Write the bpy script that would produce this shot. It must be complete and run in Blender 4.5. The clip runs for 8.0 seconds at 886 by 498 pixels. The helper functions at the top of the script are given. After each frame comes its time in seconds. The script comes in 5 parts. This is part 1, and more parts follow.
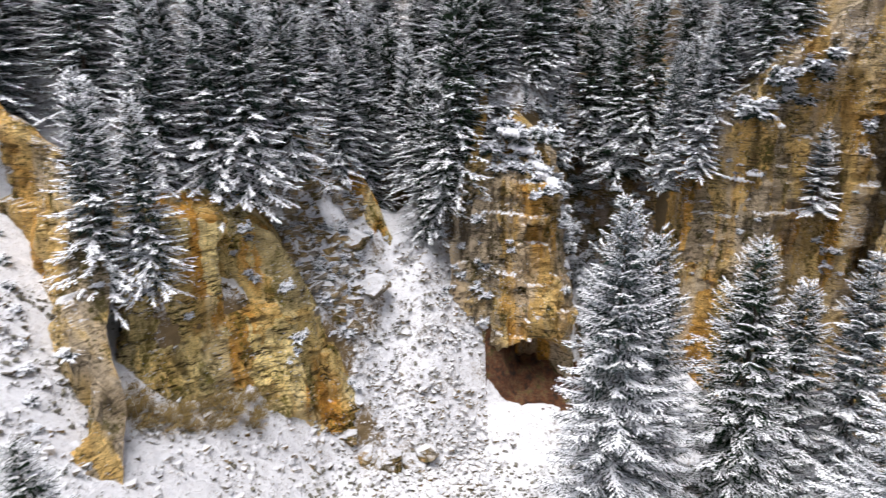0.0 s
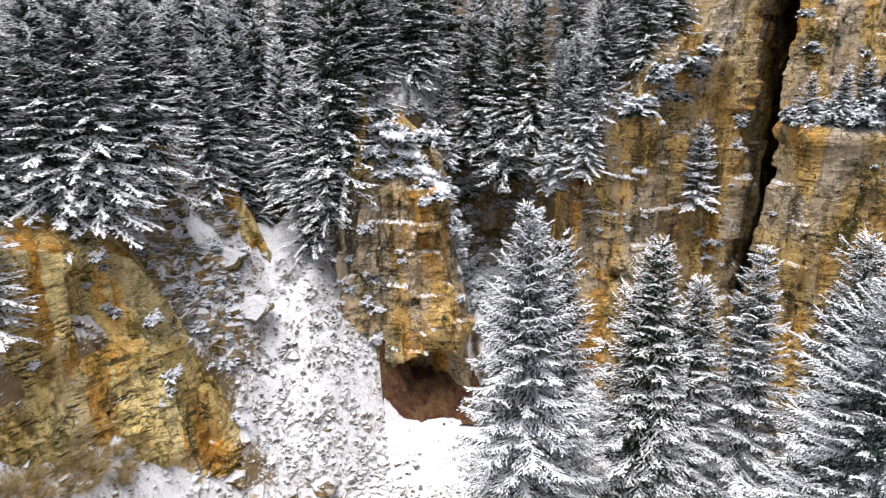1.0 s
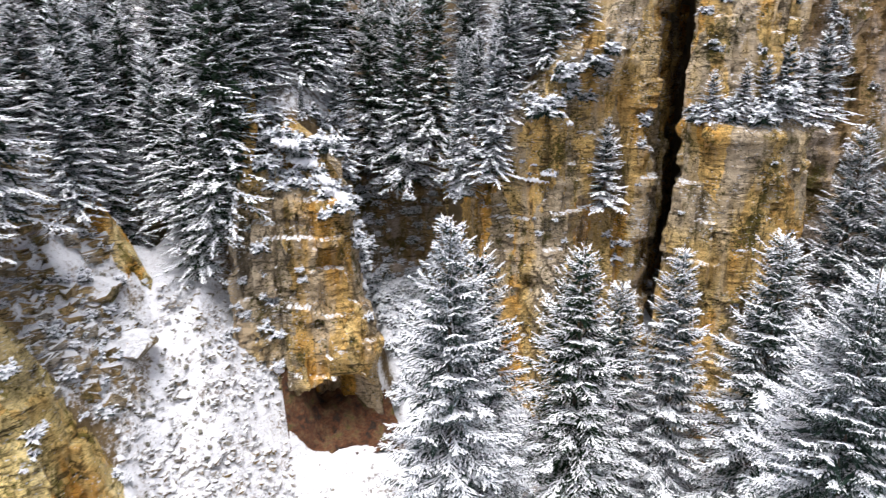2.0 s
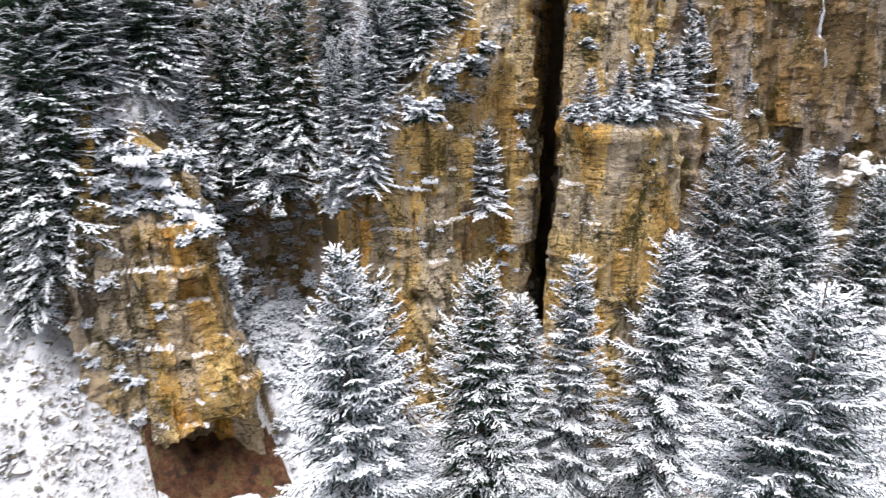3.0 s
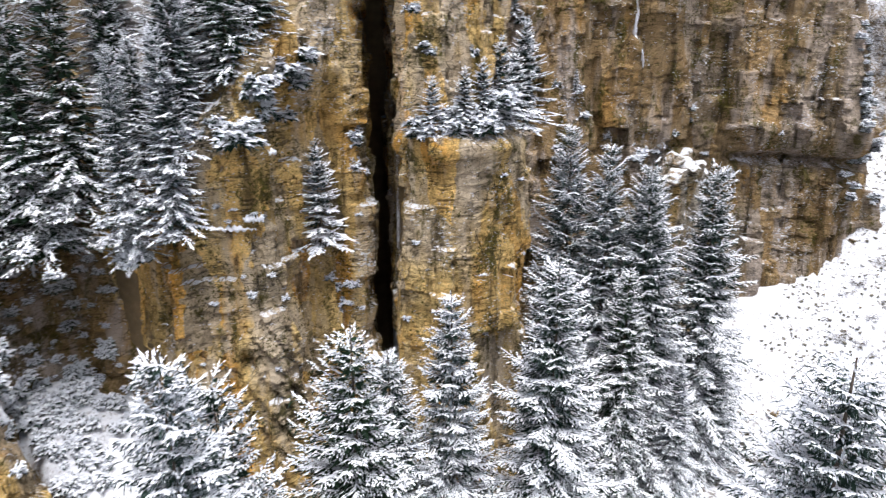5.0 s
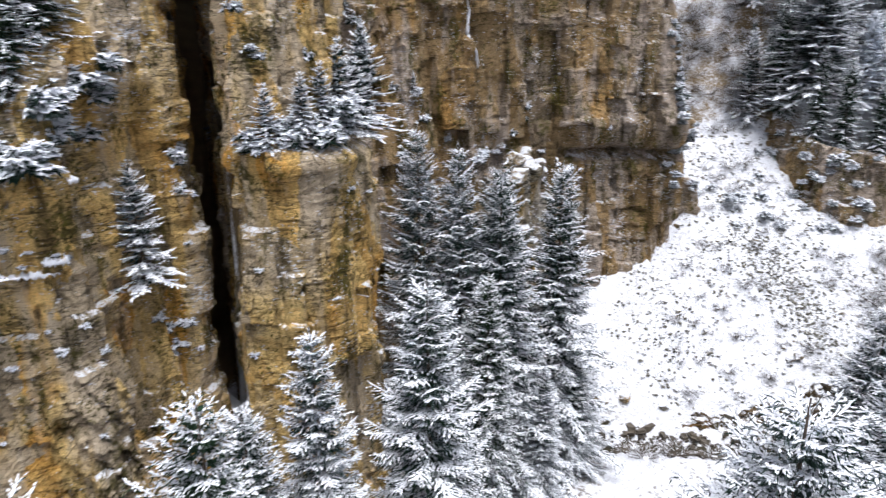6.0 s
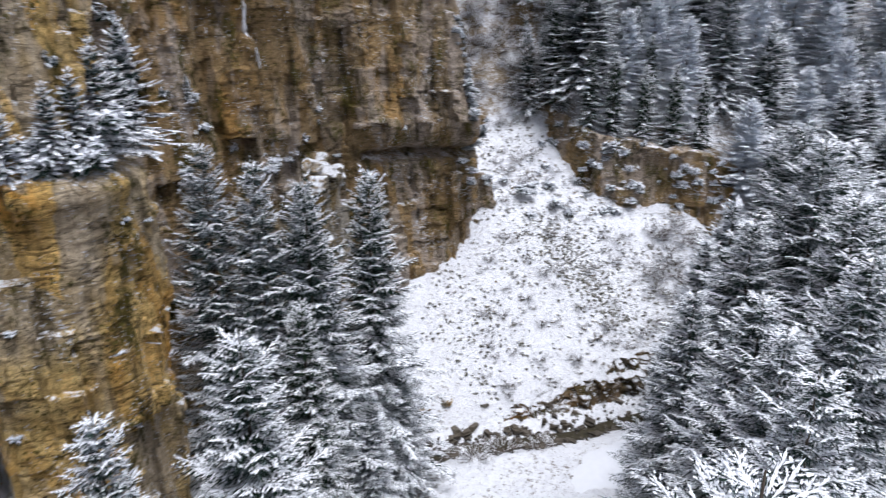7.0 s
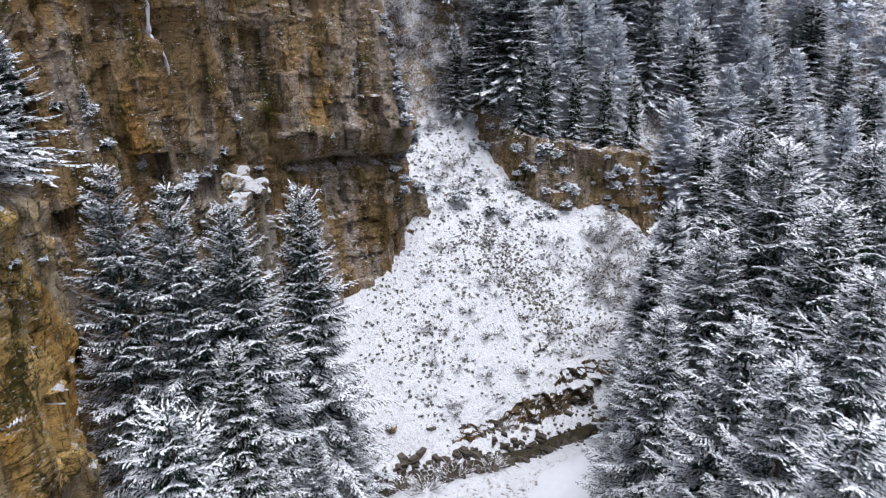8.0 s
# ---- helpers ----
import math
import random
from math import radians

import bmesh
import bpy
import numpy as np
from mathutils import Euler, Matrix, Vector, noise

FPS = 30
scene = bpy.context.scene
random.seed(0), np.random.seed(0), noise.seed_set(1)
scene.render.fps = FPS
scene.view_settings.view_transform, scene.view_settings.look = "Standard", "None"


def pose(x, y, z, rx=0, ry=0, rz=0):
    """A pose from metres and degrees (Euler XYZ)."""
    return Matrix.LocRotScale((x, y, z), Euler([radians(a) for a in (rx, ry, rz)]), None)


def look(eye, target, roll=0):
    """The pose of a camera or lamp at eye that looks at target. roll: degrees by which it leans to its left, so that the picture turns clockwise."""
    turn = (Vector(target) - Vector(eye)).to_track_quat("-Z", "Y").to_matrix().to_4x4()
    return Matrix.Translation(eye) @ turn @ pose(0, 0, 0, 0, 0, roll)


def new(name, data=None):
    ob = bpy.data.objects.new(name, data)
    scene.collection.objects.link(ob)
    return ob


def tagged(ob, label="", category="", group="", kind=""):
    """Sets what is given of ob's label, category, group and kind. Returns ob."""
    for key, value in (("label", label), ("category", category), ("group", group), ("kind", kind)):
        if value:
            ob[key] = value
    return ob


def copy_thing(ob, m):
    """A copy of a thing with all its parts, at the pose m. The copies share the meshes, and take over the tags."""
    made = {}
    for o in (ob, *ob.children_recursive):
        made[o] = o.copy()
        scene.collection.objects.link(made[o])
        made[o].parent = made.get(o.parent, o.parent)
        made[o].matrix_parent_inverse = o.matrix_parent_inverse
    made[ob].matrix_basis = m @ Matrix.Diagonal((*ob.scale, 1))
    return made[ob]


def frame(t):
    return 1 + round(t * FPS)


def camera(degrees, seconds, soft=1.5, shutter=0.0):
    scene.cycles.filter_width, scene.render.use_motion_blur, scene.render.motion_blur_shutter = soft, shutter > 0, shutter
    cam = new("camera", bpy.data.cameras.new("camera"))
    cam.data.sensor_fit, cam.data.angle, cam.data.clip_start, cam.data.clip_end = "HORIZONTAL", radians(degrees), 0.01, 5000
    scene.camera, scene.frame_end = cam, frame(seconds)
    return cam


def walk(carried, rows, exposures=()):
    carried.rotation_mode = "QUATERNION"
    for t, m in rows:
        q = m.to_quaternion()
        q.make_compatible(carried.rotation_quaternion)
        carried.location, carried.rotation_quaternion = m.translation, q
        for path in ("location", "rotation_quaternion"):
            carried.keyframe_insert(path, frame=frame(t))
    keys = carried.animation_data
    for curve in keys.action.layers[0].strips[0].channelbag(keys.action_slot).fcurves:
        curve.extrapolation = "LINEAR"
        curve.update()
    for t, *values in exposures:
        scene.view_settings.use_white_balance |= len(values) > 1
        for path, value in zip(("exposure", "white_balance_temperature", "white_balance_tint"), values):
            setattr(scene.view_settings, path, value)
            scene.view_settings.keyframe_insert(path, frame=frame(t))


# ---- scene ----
cam = camera(65.2, 8.0, 1.25, 0.35)
PATH = [
    (0, (0.128, 0.28, 47.116), (0.131, 2.184, 46.505), -0.1),
    (0.5, (-0.218, 2.362, 47.081), (0.006, 4.253, 46.468), -0.1),
    (1, (-0.515, 4.532, 47.048), (-0.166, 6.403, 46.432), -0.1),
    (2.5, (-0.586, 11.97, 46.916), (0.236, 13.684, 46.293), 0.1),
    (3, (-0.046, 14.467, 46.917), (0.95, 16.086, 46.292), 0.0),
    (3.5, (0.657, 16.96, 46.932), (1.798, 18.479, 46.306), -0.0),
    (4, (1.465, 19.295, 46.946), (2.697, 20.742, 46.321), -0.2),
    (5.3, (4.146, 24.61, 46.785), (5.639, 25.79, 46.168), -0.6),
    (5.5, (4.676, 25.371, 46.784), (6.226, 26.474, 46.167), -0.7),
    (6, (6.272, 27.184, 46.829), (7.955, 28.066, 46.206), -0.8),
    (6.5, (8.187, 28.876, 46.87), (9.978, 29.504, 46.239), -0.9),
    (7, (10.381, 30.439, 46.909), (12.25, 30.752, 46.268), -0.7),
    (7.5, (12.778, 31.846, 46.918), (14.669, 31.935, 46.273), -0.8),
    (8, (15.241, 33.134, 46.93), (17.132, 33.215, 46.284), -0.9),
]
EXPOSURES = [(0.0, 0.22, 6400, 13), (1.0, 0.38, 6450, 13), (2.5, 0.56, 6260, 13), (4.0, 0.54, 6240, 11), (5.5, 0.54, 6080, 13), (6.0, 0.3, 6020, 12), (6.5, 0.08, 5940, 12), (7.0, -0.06, 5920, 12), (7.5, -0.18, 5940, 13), (8.0, -0.2, 5960, 13)]
walk(cam, [(t, look(eye, target, roll)) for t, eye, target, roll in PATH], EXPOSURES)

# ---- light: an overcast winter sky ----
world = bpy.data.worlds.new("sky")
scene.world = world
world.use_nodes = True
wn, wl = world.node_tree.nodes, world.node_tree.links
sky = wn.new("ShaderNodeTexSky")
sky.sky_type, sky.sun_disc = "NISHITA", False
sky.sun_elevation, sky.sun_rotation = radians(75), radians(213)
sky.air_density, sky.dust_density = 1.0, 3.0
wl.new(sky.outputs[0], wn["Background"].inputs[0])
wn["Background"].inputs[1].default_value = 0.065
sun = new("sun", bpy.data.lights.new("sun", "SUN"))
sun.data.energy, sun.data.angle, sun.data.color = 4.2, radians(40), (1.0, 0.985, 0.965)
sun.matrix_world = look((2, 22, 150), (20, 50, 20))


# ---- numeric helpers ----
def hashed(ix, iy, iz, seed=0):
    """A random number from 0 to 1 for each cell."""
    h = (np.asarray(ix).astype(np.int64) * 374761393 + np.asarray(iy).astype(np.int64) * 668265263 + np.asarray(iz).astype(np.int64) * 1442695041 + seed * 974634777) & 0xFFFFFFFF
    h = ((h ^ (h >> 13)) * 1274126177) & 0xFFFFFFFF
    h = ((h ^ (h >> 16)) * 2246822519) & 0xFFFFFFFF
    return (h ^ (h >> 15)) / 4294967295.0


def soft_noise(x, y, z=0.0, seed=0):
    """Smooth noise from -1 to 1."""
    x, y, z = np.broadcast_arrays(np.asarray(x, float), np.asarray(y, float), np.asarray(z, float))
    fx, fy, fz = np.floor(x), np.floor(y), np.floor(z)
    a, b, c = x - fx, y - fy, z - fz
    a, b, c = a * a * (3 - 2 * a), b * b * (3 - 2 * b), c * c * (3 - 2 * c)
    out = 0.0
    for i in (0, 1):
        for j in (0, 1):
            for k in (0, 1):
                out = out + hashed(fx + i, fy + j, fz + k, seed) * (a if i else 1 - a) * (b if j else 1 - b) * (c if k else 1 - c)
    return out * 2 - 1


def layered(x, y, z=0.0, seed=0, octaves=4):
    """Noise of several scales from about -1 to 1."""
    out, gain, f = 0.0, 0.55, 1.0
    for o in range(octaves):
        out = out + gain * soft_noise(np.asarray(x) * f, np.asarray(y) * f, np.asarray(z) * f, seed + o)
        gain, f = gain * 0.5, f * 2.03
    return out


def smooth(a, b, v):
    v = np.clip((np.asarray(v, float) - a) / (b - a), 0, 1)
    return v * v * (3 - 2 * v)


def relu(v):
    return np.maximum(v, 0.0)


# ---- materials ----
def material(name):
    m = bpy.data.materials.new(name)
    m.use_nodes = True
    return m, m.node_tree.nodes, m.node_tree.links, m.node_tree.nodes["Principled BSDF"]


def noise_node(n, l, vec, scale, detail=5.0, rough=0.55, stretch=None):
    if stretch:
        mp = n.new("ShaderNodeMapping")
        mp.inputs["Scale"].default_value = stretch
        l.new(vec, mp.inputs["Vector"])
        vec = mp.outputs["Vector"]
    t = n.new("ShaderNodeTexNoise")
    t.inputs["Scale"].default_value, t.inputs["Detail"].default_value, t.inputs["Roughness"].default_value = scale, detail, rough
    l.new(vec, t.inputs["Vector"])
    return t.outputs["Fac"]


def ramp_node(n, l, fac, stops):
    r = n.new("ShaderNodeValToRGB")
    while len(r.color_ramp.elements) < len(stops):
        r.color_ramp.elements.new(0.5)
    for e, (p, c) in zip(r.color_ramp.elements, stops):
        e.position, e.color = p, (*c, 1) if len(c) == 3 else c
    l.new(fac, r.inputs[0])
    return r.outputs[0]


def mix_node(n, l, fac, a, b):
    m = n.new("ShaderNodeMix")
    m.data_type = "RGBA"
    for v, s in ((fac, m.inputs[0]), (a, m.inputs[6]), (b, m.inputs[7])):
        if isinstance(v, (int, float)):
            s.default_value = v
        elif isinstance(v, tuple):
            s.default_value = (*v, 1)
        else:
            l.new(v, s)
    return m.outputs[2]


def math_node(n, l, op, a, b=0.0):
    m = n.new("ShaderNodeMath")
    m.operation = op
    for v, s in ((a, m.inputs[0]), (b, m.inputs[1])):
        if isinstance(v, (int, float)):
            s.default_value = v
        else:
            l.new(v, s)
    return m.outputs[0]


def bump_node(n, l, height, strength, distance, bsdf):
    b = n.new("ShaderNodeBump")
    b.inputs["Strength"].default_value, b.inputs["Distance"].default_value = strength, distance
    l.new(height, b.inputs["Height"])
    l.new(b.outputs[0], bsdf.inputs["Normal"])


SNOW_WHITE, SNOW_DULL = (0.86, 0.865, 0.89), (0.74, 0.75, 0.79)


def snow_material():
    m, n, l, b = material("snow")
    pos = n.new("ShaderNodeNewGeometry").outputs["Position"]
    l.new(mix_node(n, l, noise_node(n, l, pos, 1.3), SNOW_DULL, SNOW_WHITE), b.inputs["Base Color"])
    b.inputs["Roughness"].default_value = 0.75
    bump_node(n, l, noise_node(n, l, pos, 6.0), 0.5, 0.1, b)
    return m


def up_facing(n, l, low, high):
    """1 where a face looks up, with a ragged edge."""
    g = n.new("ShaderNodeNewGeometry")
    s = n.new("ShaderNodeSeparateXYZ")
    l.new(g.outputs["Normal"], s.inputs[0])
    wob = math_node(n, l, "MULTIPLY_ADD", noise_node(n, l, g.outputs["Position"], 4.0, 6.0, 0.7), 1.0)
    wob.node.inputs[2].default_value = -0.5
    patch = math_node(n, l, "MULTIPLY_ADD", noise_node(n, l, g.outputs["Position"], 0.35, 3.0, 0.6), 0.7)
    patch.node.inputs[2].default_value = -0.35
    z = math_node(n, l, "ADD", math_node(n, l, "ADD", s.outputs["Z"], wob), patch)
    r = n.new("ShaderNodeMapRange")
    r.inputs[1].default_value, r.inputs[2].default_value = low, high
    l.new(z, r.inputs[0])
    return r.outputs[0], g.outputs["Position"]


def cracks(n, l, pos, scale, stretch, width, warp=0.35):
    """1 along thin, crooked joints."""
    w = n.new("ShaderNodeTexNoise")
    w.inputs["Scale"].default_value, w.inputs["Detail"].default_value = scale * 0.8, 4.0
    l.new(pos, w.inputs["Vector"])
    add = n.new("ShaderNodeVectorMath")
    add.operation = "MULTIPLY_ADD"
    l.new(w.outputs["Color"], add.inputs[0])
    add.inputs[1].default_value = (warp / scale * 2,) * 3
    l.new(pos, add.inputs[2])
    mp = n.new("ShaderNodeMapping")
    mp.inputs["Scale"].default_value = stretch
    l.new(add.outputs[0], mp.inputs["Vector"])
    v = n.new("ShaderNodeTexVoronoi")
    v.feature = "DISTANCE_TO_EDGE"
    v.inputs["Scale"].default_value = scale
    l.new(mp.outputs["Vector"], v.inputs["Vector"])
    return ramp_node(n, l, v.outputs["Distance"], [(0.0, (1, 1, 1)), (width, (0, 0, 0))])


def times(n, l, a, b):
    m = n.new("ShaderNodeMix")
    m.data_type, m.blend_type = "RGBA", "MULTIPLY"
    m.inputs[0].default_value = 1.0
    l.new(a, m.inputs[6])
    l.new(b, m.inputs[7])
    return m.outputs[2]


def panels(n, l, pos, scale, stretch, warp=0.5):
    """A random number for each tall slab of the face, with crooked edges."""
    w = n.new("ShaderNodeTexNoise")
    w.inputs["Scale"].default_value, w.inputs["Detail"].default_value = 0.9, 6.0
    l.new(pos, w.inputs["Vector"])
    add = n.new("ShaderNodeVectorMath")
    add.operation = "MULTIPLY_ADD"
    l.new(w.outputs["Color"], add.inputs[0])
    add.inputs[1].default_value = (warp * 2.2,) * 3
    l.new(pos, add.inputs[2])
    mp = n.new("ShaderNodeMapping")
    mp.inputs["Scale"].default_value = stretch
    l.new(add.outputs[0], mp.inputs["Vector"])
    v = n.new("ShaderNodeTexVoronoi")
    v.inputs["Scale"].default_value = scale
    l.new(mp.outputs["Vector"], v.inputs["Vector"])
    sep = n.new("ShaderNodeSeparateColor")
    l.new(v.outputs["Color"], sep.inputs[0])
    return sep.outputs[0], sep.outputs[1]


def rock_material(name, tan, ochre, grey, dark, moss, ochre_at=0.55, snow=(1.0, 1.1), pale=1.0, dashes=1.0, washed=0.75):
    """Bedded rock: slabs of tan, grey and ochre between joints, short dark ledges, streaks, moss, snow where it looks up."""
    m, n, l, b = material(name)
    up, pos = up_facing(n, l, *snow)
    slab, tone = panels(n, l, pos, 1.0, (0.36, 0.36, 0.1))
    mixed = math_node(n, l, "ADD", math_node(n, l, "MULTIPLY", slab, 0.32), math_node(n, l, "MULTIPLY", noise_node(n, l, pos, 0.12, 4.0, 0.6, (1, 1, 0.6)), 0.88))
    rust = (0.6 * tan[0] + 0.4 * ochre[0], 0.6 * tan[1] + 0.4 * ochre[1], 0.6 * tan[2] + 0.4 * ochre[2])
    base = ramp_node(n, l, mixed, [(0.47, grey), (0.58, tan), (ochre_at + 0.14, rust), (ochre_at + 0.23, ochre)])
    base = times(n, l, base, ramp_node(n, l, tone, [(0.0, (0.82, 0.8, 0.78)), (1.0, (1.18, 1.18, 1.18))]))
    # soft weathering and fine grain
    base = times(n, l, base, ramp_node(n, l, noise_node(n, l, pos, 0.7, 7.0, 0.7, (1, 1, 0.7)), [(0.3, (0.7, 0.66, 0.6)), (0.65, (1.3, 1.3, 1.3))]))
    base = times(n, l, base, ramp_node(n, l, noise_node(n, l, pos, 5.5, 6.0, 0.75, (1, 1, 1.8)), [(0.3, (0.5, 0.48, 0.45)), (0.5, (1, 1, 1)), (0.72, (1.45, 1.42, 1.38))]))
    wash = ramp_node(n, l, noise_node(n, l, pos, 1.0, 4.0, 0.55, (0.42, 0.42, 0.05)), [(0.5, (0, 0, 0)), (0.6, (washed,) * 3)])
    base = mix_node(n, l, wash, base, (grey[0] * 1.35 * pale, grey[1] * 1.35 * pale, grey[2] * 1.4 * pale))
    streak = ramp_node(n, l, noise_node(n, l, pos, 1.0, 6.0, 0.65, (0.6, 0.6, 0.07)), [(0.55, (0, 0, 0)), (0.66, (washed,) * 3)])
    base = mix_node(n, l, streak, base, (dark[0] * 1.6, dark[1] * 1.6, dark[2] * 1.4))
    # moss and lichen in upright strips
    mossy = ramp_node(n, l, math_node(n, l, "ADD", math_node(n, l, "MULTIPLY", noise_node(n, l, pos, 0.4, 4.0, 0.6, (1, 1, 0.45)), 0.6), math_node(n, l, "MULTIPLY", noise_node(n, l, pos, 2.5, 6.0, 0.75), 0.4)), [(0.53, (0, 0, 0)), (0.6, (0.9, 0.9, 0.9))])
    base = mix_node(n, l, mossy, base, mix_node(n, l, noise_node(n, l, pos, 3.0, 5.0, 0.7), dark, (moss[0] * 1.6, moss[1] * 1.6, moss[2] * 1.2)))
    # tufts of moss and lichen in dots
    tuft = ramp_node(n, l, math_node(n, l, "ADD", noise_node(n, l, pos, 4.5, 4.0, 0.6), math_node(n, l, "MULTIPLY", noise_node(n, l, pos, 0.3, 3.0, 0.6), 0.5)), [(0.84, (0, 0, 0)), (0.9, (0.9, 0.9, 0.9))])
    base = mix_node(n, l, tuft, base, (moss[0] * 1.1, moss[1] * 1.1, moss[2]))
    # short dark ledges and pits
    dash = ramp_node(n, l, noise_node(n, l, pos, 1.0, 5.0, 0.62, (0.55, 0.55, 3.6)), [(0.555, (0, 0, 0)), (0.6, (1, 1, 1))])
    thin = ramp_node(n, l, noise_node(n, l, pos, 1.0, 4.0, 0.6, (1.3, 1.3, 8.0)), [(0.6, (0, 0, 0)), (0.65, (0.9, 0.9, 0.9))])
    where = ramp_node(n, l, noise_node(n, l, pos, 0.3, 4.0, 0.65), [(0.4, (0.2, 0.2, 0.2)), (0.55, (1, 1, 1))])
    broken = ramp_node(n, l, noise_node(n, l, pos, 0.8, 3.0, 0.6), [(0.46, (0, 0, 0)), (0.56, (0.85, 0.85, 0.85))])
    uprights = math_node(n, l, "MULTIPLY", cracks(n, l, pos, 0.5, (0.8, 0.8, 0.14), 0.014, 0.08), broken)
    patchy = ramp_node(n, l, noise_node(n, l, pos, 0.55, 3.0, 0.6), [(0.44, (0.15, 0.15, 0.15)), (0.54, (1, 1, 1))])
    blocks = math_node(n, l, "MULTIPLY", cracks(n, l, pos, 1.15, (0.65, 0.65, 1.15), 0.022, 0.1), patchy)
    uprights = math_node(n, l, "MAXIMUM", uprights, blocks)
    joint = math_node(n, l, "MAXIMUM", math_node(n, l, "MULTIPLY", math_node(n, l, "MULTIPLY", math_node(n, l, "MAXIMUM", dash, thin), where), dashes), uprights)
    base = mix_node(n, l, math_node(n, l, "MULTIPLY", joint, 0.9), base, (dark[0] * 0.5, dark[1] * 0.5, dark[2] * 0.5))
    # flecks of snow caught on the smallest ledges
    fleck = ramp_node(n, l, math_node(n, l, "ADD", noise_node(n, l, pos, 2.6, 4.0, 0.6, (1, 1, 2.6)), math_node(n, l, "MULTIPLY", noise_node(n, l, pos, 0.25, 3.0, 0.6), 0.45)), [(0.87, (0, 0, 0)), (0.9, (0.9, 0.9, 0.9))])
    base = mix_node(n, l, fleck, base, SNOW_DULL)
    l.new(mix_node(n, l, up, base, SNOW_WHITE), b.inputs["Base Color"])
    b.inputs["Roughness"].default_value = 0.9
    b.inputs["Specular IOR Level"].default_value = 0.15
    relief = math_node(n, l, "SUBTRACT", noise_node(n, l, pos, 2.6, 9.0, 0.72, (1, 1, 1.8)), math_node(n, l, "MULTIPLY", joint, 0.5))
    bump_node(n, l, relief, 0.9, 0.45, b)
    return m


def ground_material():
    """Snow over broken scree: stones and litter show through."""
    m, n, l, b = material("snowy_ground")
    up, pos = up_facing(n, l, 0.3, 0.48)
    stones = noise_node(n, l, pos, 1.9, 8.0, 0.72)
    wide = noise_node(n, l, pos, 0.12, 4.0, 0.6)
    thin = math_node(n, l, "MULTIPLY_ADD", wide, 0.35)
    thin.node.inputs[2].default_value = -0.175
    woods = n.new("ShaderNodeAttribute")
    woods.attribute_name = "wooded"
    thin = math_node(n, l, "ADD", thin, math_node(n, l, "MULTIPLY", woods.outputs["Fac"], 0.14))
    bare = ramp_node(n, l, math_node(n, l, "ADD", stones, thin), [(0.59, (0, 0, 0)), (0.66, (0.9, 0.9, 0.9))])
    soil = mix_node(n, l, noise_node(n, l, pos, 0.7), (0.13, 0.105, 0.08), (0.24, 0.2, 0.16))
    snow = mix_node(n, l, ramp_node(n, l, noise_node(n, l, pos, 1.4, 6.0, 0.7), [(0.3, (0, 0, 0)), (0.55, (1, 1, 1))]), (0.7, 0.7, 0.735), SNOW_WHITE)
    litter = ramp_node(n, l, noise_node(n, l, pos, 4.6, 5.0, 0.65), [(0.57, (0, 0, 0)), (0.66, (0.6, 0.6, 0.6))])
    c = mix_node(n, l, bare, mix_node(n, l, litter, snow, (0.34, 0.3, 0.27)), soil)
    crag = mix_node(n, l, noise_node(n, l, pos, 0.5, 6.0, 0.7, (1, 1, 2)), (0.07, 0.048, 0.022), (0.34, 0.235, 0.11))
    l.new(mix_node(n, l, up, crag, c), b.inputs["Base Color"])
    b.inputs["Roughness"].default_value = 0.85
    bump_node(n, l, math_node(n, l, "ADD", stones, math_node(n, l, "MULTIPLY", noise_node(n, l, pos, 4.6, 5.0, 0.65), 0.5)), 0.8, 0.45, b)
    return m


def plain_material(name, a, c, scale=2.0, rough=0.8, metal=0.0, bump=0.3):
    m, n, l, b = material(name)
    pos = n.new("ShaderNodeNewGeometry").outputs["Position"]
    l.new(mix_node(n, l, ramp_node(n, l, noise_node(n, l, pos, scale, 6.0, 0.65), [(0.35, (0, 0, 0)), (0.65, (1, 1, 1))]), a, c), b.inputs["Base Color"])
    b.inputs["Roughness"].default_value, b.inputs["Metallic"].default_value = rough, metal
    b.inputs["Specular IOR Level"].default_value = 0.25
    bump_node(n, l, noise_node(n, l, pos, scale * 4), bump, 0.05, b)
    return m


SNOW = snow_material()
GROUND = ground_material()
TAN, OCHRE, GREY, DARK, MOSS = (0.6, 0.435, 0.18), (0.6, 0.325, 0.07), (0.44, 0.36, 0.25), (0.028, 0.02, 0.011), (0.08, 0.07, 0.012)
ROCK = rock_material("bedded_rock", TAN, OCHRE, GREY, DARK, MOSS, snow=(0.88, 0.98), dashes=0.75)
ROCK_OCHRE = rock_material("ochre_rock", (0.74, 0.585, 0.25), (0.58, 0.3, 0.06), (0.58, 0.48, 0.25), (0.06, 0.04, 0.012), (0.15, 0.13, 0.022), 0.51)
ROCK_BROWN = rock_material("brown_rock", (0.29, 0.21, 0.115), (0.34, 0.2, 0.065), (0.31, 0.255, 0.2), (0.022, 0.016, 0.009), (0.09, 0.078, 0.014), 0.64, (0.95, 1.05), 1.05, 0.6, 0.9)


